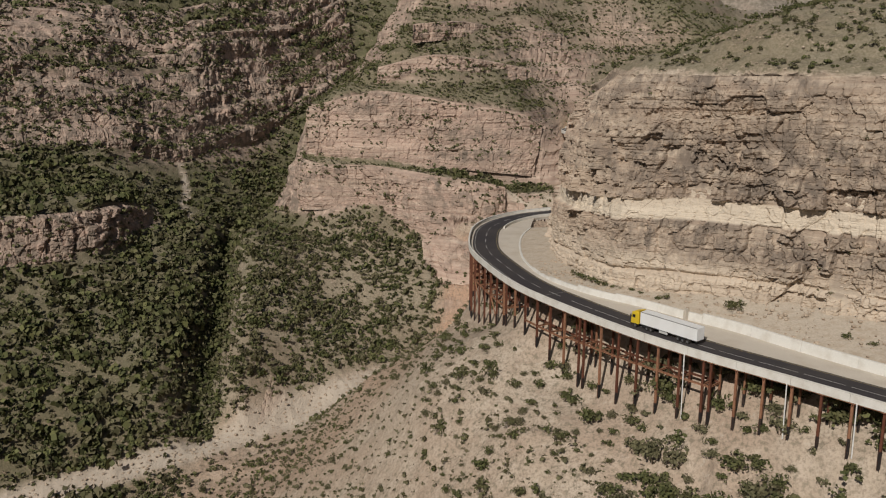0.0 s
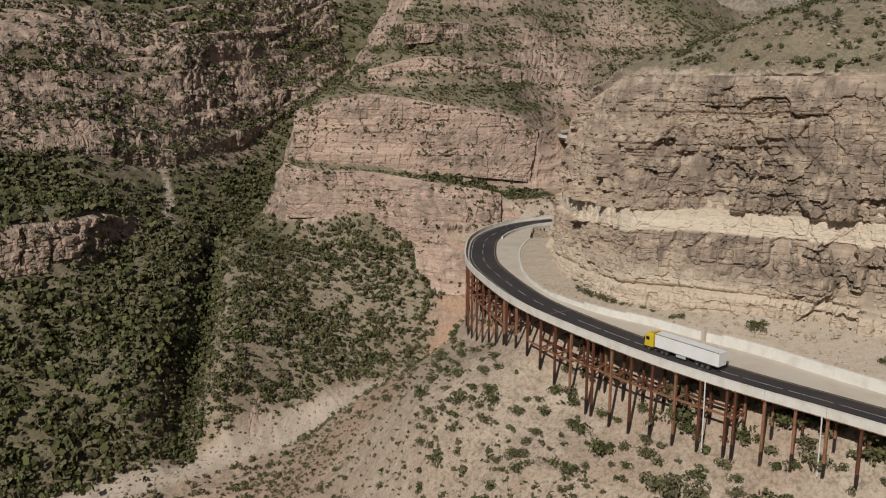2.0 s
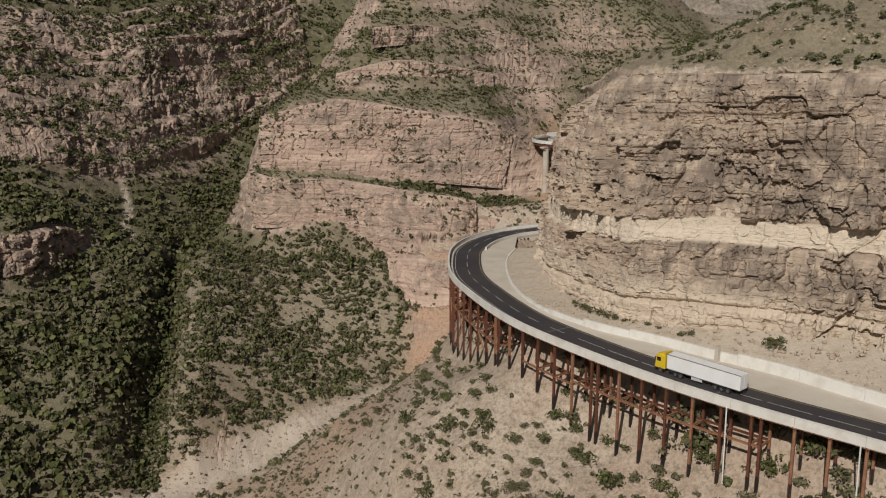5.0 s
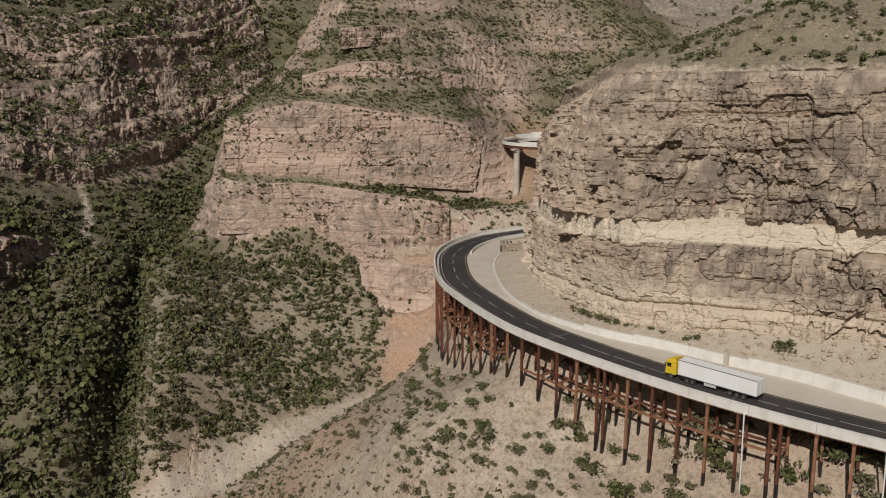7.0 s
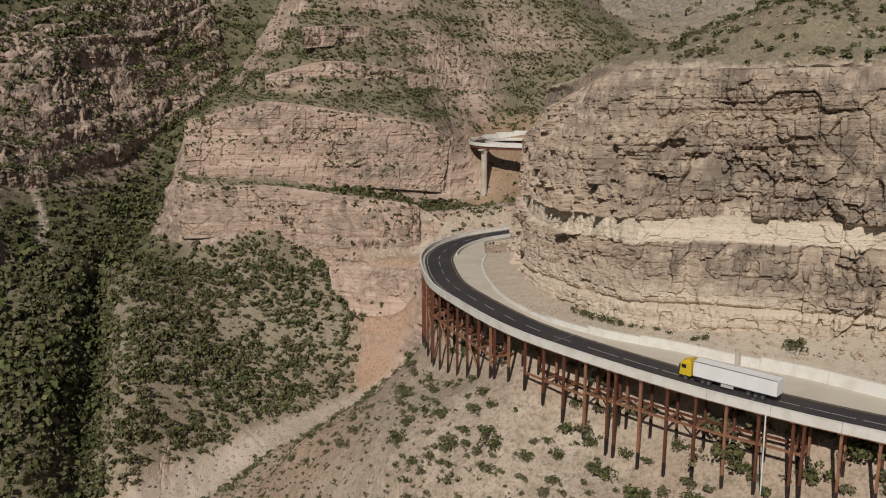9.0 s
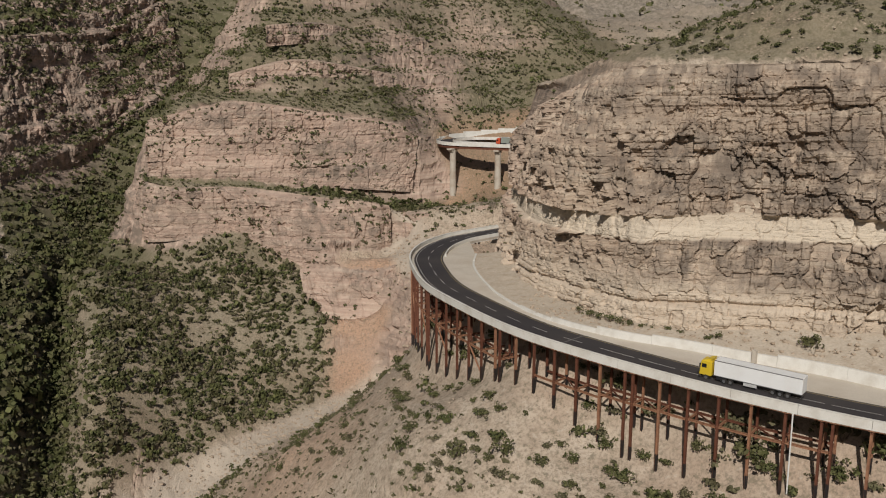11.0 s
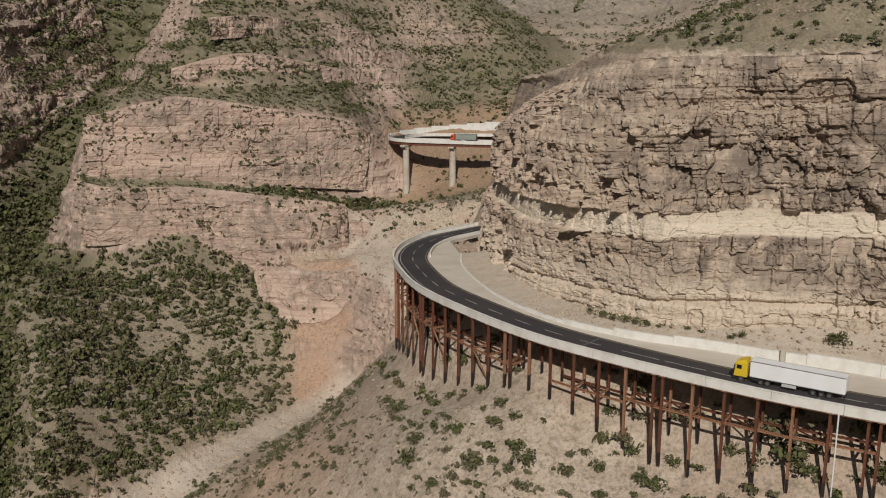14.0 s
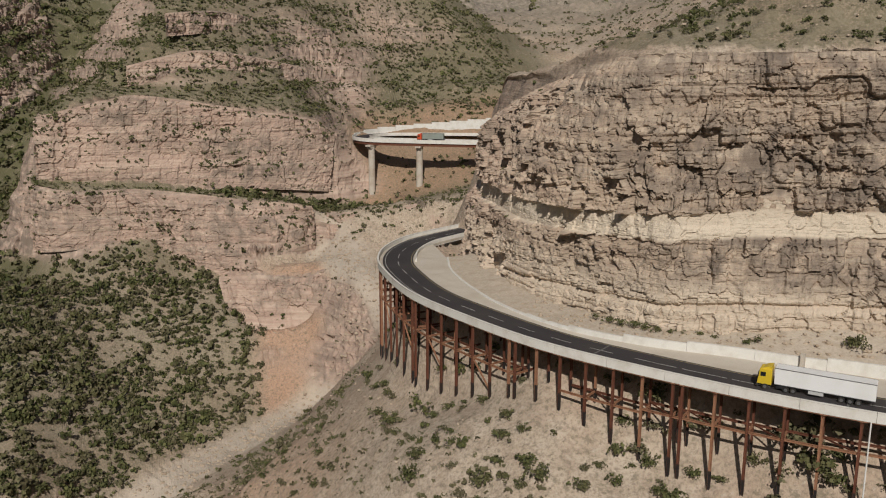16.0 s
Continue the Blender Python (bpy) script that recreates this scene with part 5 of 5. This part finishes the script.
for mat, name, share in ((LEAF, "shrubs", 0), (LEAF_DRY, "dry_shrubs", 1)):
    some = far_ones[(np.arange(len(far_ones)) % 10 < 7) & ~is_low[far_ones] if share == 0 else (np.arange(len(far_ones)) % 10 >= 7) | is_low[far_ones]]
    vs, fs, base = [], [], 0
    for k in some:
        cv, cf = (kinds_low if is_low[k] else kinds_mid if by[k] < 300 and bx[k] > -70 else kinds_spur if by[k] < 430 and bx[k] > -140 and bz[k] < 0 else kinds)[k % 8]
        a = rng.uniform(0, 6.28)
        q = np.stack([cv[:, 0] * np.cos(a) - cv[:, 1] * np.sin(a), cv[:, 0] * np.sin(a) + cv[:, 1] * np.cos(a), cv[:, 2] * rng.uniform(0.8, 1.3)], 1) * size[k]
        vs.append(q + (bx[k], by[k], bz[k] - 0.15))
        fs.append(cf + base)
        base += len(cv)
    vs, fs = np.vstack(vs), np.vstack(fs)
    m3 = bpy.data.meshes.new(name)
    m3.vertices.add(len(vs))
    m3.vertices.foreach_set("co", vs.ravel())
    m3.loops.add(fs.size)
    m3.loops.foreach_set("vertex_index", fs.ravel().astype(np.int32))
    m3.polygons.add(len(fs))
    m3.polygons.foreach_set("loop_start", np.arange(0, fs.size, 4, dtype=np.int32))
    m3.update(calc_edges=True)
    m3.shade_flat()
    m3.materials.append(mat)
    tagged(new(name, m3), "olive-green thorny scrub over the canyon slopes" if share == 0 else "dry brownish scrub over the canyon slopes", "scrub", kind="stuff")

# the nearest shrubs, each a thing of its own
protos = []
for k in range(6):
    e = tagged(new("shrub"), "dusty green shrub rooted in the gravel slope" if k % 3 else "dry brown-green shrub rooted in the gravel slope", "shrub", "shrubs on the slope")
    cv, cf = crown_arrays(40 + k, 270, 0.9, 13, 0.105)
    piece("crown", mesh_from("crown", cv, [tuple(int(i) for i in q) for q in cf], LEAF if k % 3 else LEAF_DRY), e)
    part("stem", stem_arrays(k), BARK, e)
    protos.append(e)
for n_i, k in enumerate(nearest):
    m = pose(bx[k], by[k], bz[k] - 0.05, 0, 0, rng.uniform(0, 360))
    sc = float(size[k]) * 1.05
    ob = copy_thing(protos[n_i % 6], m) if n_i >= 6 else protos[n_i]
    ob.matrix_basis = m @ Matrix.Diagonal((sc, sc, sc * rng.uniform(0.75, 1.15), 1))


def stone_arrays(seed):
    bm = bmesh.new()
    bmesh.ops.create_icosphere(bm, subdivisions=1, radius=1.0)
    r = random.Random(seed)
    for v in bm.verts:
        v.co *= r.uniform(0.65, 1.15)
        v.co.z *= 0.7
    vs = np.array([v.co[:] for v in bm.verts])
    bm.verts.index_update()
    fs = np.array([[v.index for v in f.verts] for f in bm.faces])
    bm.free()
    return vs, fs


stones = [stone_arrays(k) for k in range(6)]
w_st = (0.5 * scree + 0.06 * near * (1 - on_road) * flatness + 0.01 * grass) * cell_area * seen_part * (sy < 460)
pick = rng.choice(w_st.size, size=7000, p=(w_st / w_st.sum()).ravel())
vs, fs, base = [], [], 0
for k in pick:
    cv, cf = stones[k % 6]
    a, sc = rng.uniform(0, 6.28), 0.22 + 0.75 * rng.power(0.35) * (1 if scree.ravel()[k] > 0.3 else 0.45)
    q = np.stack([cv[:, 0] * np.cos(a) - cv[:, 1] * np.sin(a), cv[:, 0] * np.sin(a) + cv[:, 1] * np.cos(a), cv[:, 2]], 1) * sc
    vs.append(q + (vx.ravel()[k] + rng.uniform(-1, 1), vy.ravel()[k] + rng.uniform(-1, 1), vz.ravel()[k]))
    fs.append(cf + base)
    base += len(cv)
# rubble on the shelf behind the retaining wall
for n_i in range(650):
    k, f = rng.randint(0, 120), rng.uniform(0.1, 0.95)
    e = wall_back[k] * (1 - f) + at_foot[k] * f
    cv, cf = stones[n_i % 6]
    sc = 0.12 + 0.6 * rng.power(0.3)
    vs.append(cv * sc + (e[0] + rng.uniform(-1, 1), e[1] + rng.uniform(-1, 1), top_z[k] + f * (0.8 + 2.4 * float(smooth(wall_back[k, 0], 40, 65)))))
    fs.append(cf + base)
    base += len(cv)
vs, fs = np.vstack(vs), np.vstack(fs)
m3 = bpy.data.meshes.new("stones")
m3.vertices.add(len(vs))
m3.vertices.foreach_set("co", vs.ravel())
m3.loops.add(fs.size)
m3.loops.foreach_set("vertex_index", fs.ravel().astype(np.int32))
m3.polygons.add(len(fs))
m3.polygons.foreach_set("loop_start", np.arange(0, fs.size, 3, dtype=np.int32))
m3.update(calc_edges=True)
m3.shade_flat()
m3.materials.append(STONE)
tagged(new("stones", m3), "angular fallen limestone rubble in creek bed and gullies", "rubble", kind="stuff")


# white guard wall of the road far up the side valley
bm = bmesh.new()
far_z = ground_at(187, 700)
box(bm, (176, 699.6, far_z - 2), (196, 700.4, far_z + 1.1), bevel=0.1)
tagged(part("guard_wall", bm, CONCRETE), "white concrete guard wall of a far road", "guard wall")

# wooden line pole on the green slope
pole_x, pole_y = -146.0, 292.0
pz = ground_at(pole_x, pole_y)
pole = tagged(new("utility_pole"), "thin wooden utility pole among the bushes", "pole")
bm = bmesh.new()
tube(bm, (pole_x, pole_y, pz - 1), (pole_x, pole_y, pz + 10.5), 0.2, 0.14)
part("post", bm, BARK, pole)
bm = bmesh.new()
box(bm, (pole_x - 1.1, pole_y - 0.08, pz + 9.6), (pole_x + 1.1, pole_y + 0.08, pz + 9.8))
part("crossarm", bm, BARK, pole)

# fallen blocks behind the retaining wall
for n_i, (bx_, by_, br) in enumerate(((62.0, 158.2, 1.5), (74.5, 150.5, 2.0), (76.6, 150.3, 1.3), (58.3, 159.6, 1.0), (69.0, 153.6, 0.9), (83.0, 146.5, 1.1))):
    cv, cf = stone_arrays(60 + n_i)
    ob = piece("boulder", mesh_from("boulder", cv * (br, br * 0.8, br * 0.9), [tuple(int(q) for q in f) for f in cf], STONE), None, pose(bx_, by_, max(ground_at(bx_, by_), -0.6) + br * 0.3, 15 * n_i, 10, 50 * n_i))
    tagged(ob, "pale fallen limestone block behind the wall", "boulder", "fallen blocks")
# shrubs along the top of the retaining wall
for n_i, (bx_, by_, br) in enumerate(((64.5, 154.6, 2.3), (66.3, 157.3, 1.4), (49.0, 164.0, 1.2), (50.6, 163.2, 0.9), (33.5, 178.5, 1.3), (31.8, 180.5, 1.3), (30.2, 183, 1.2), (28.8, 186, 1.0), (84, 138, 1.2), (88, 134.5, 1.0), (38.5, 173.4, 0.9), (40.5, 172.0, 0.8), (43.0, 170.5, 1.0), (45.2, 168.6, 0.8), (36.5, 175.2, 1.1), (35.0, 176.8, 1.2))):
    m = pose(bx_, by_, max(ground_at(bx_, by_), -1.0 + (0.9 if bx_ > 50 else 0.0)) - 0.1, 0, 0, 47 * n_i)
    ob = copy_thing(protos[(1, 2, 4, 5)[n_i % 4]], m)
    tagged(ob, "dark green shrub behind the retaining wall", group="shrubs by the wall")
    ob.matrix_basis = m @ Matrix.Diagonal((br, br, br * 0.95, 1))
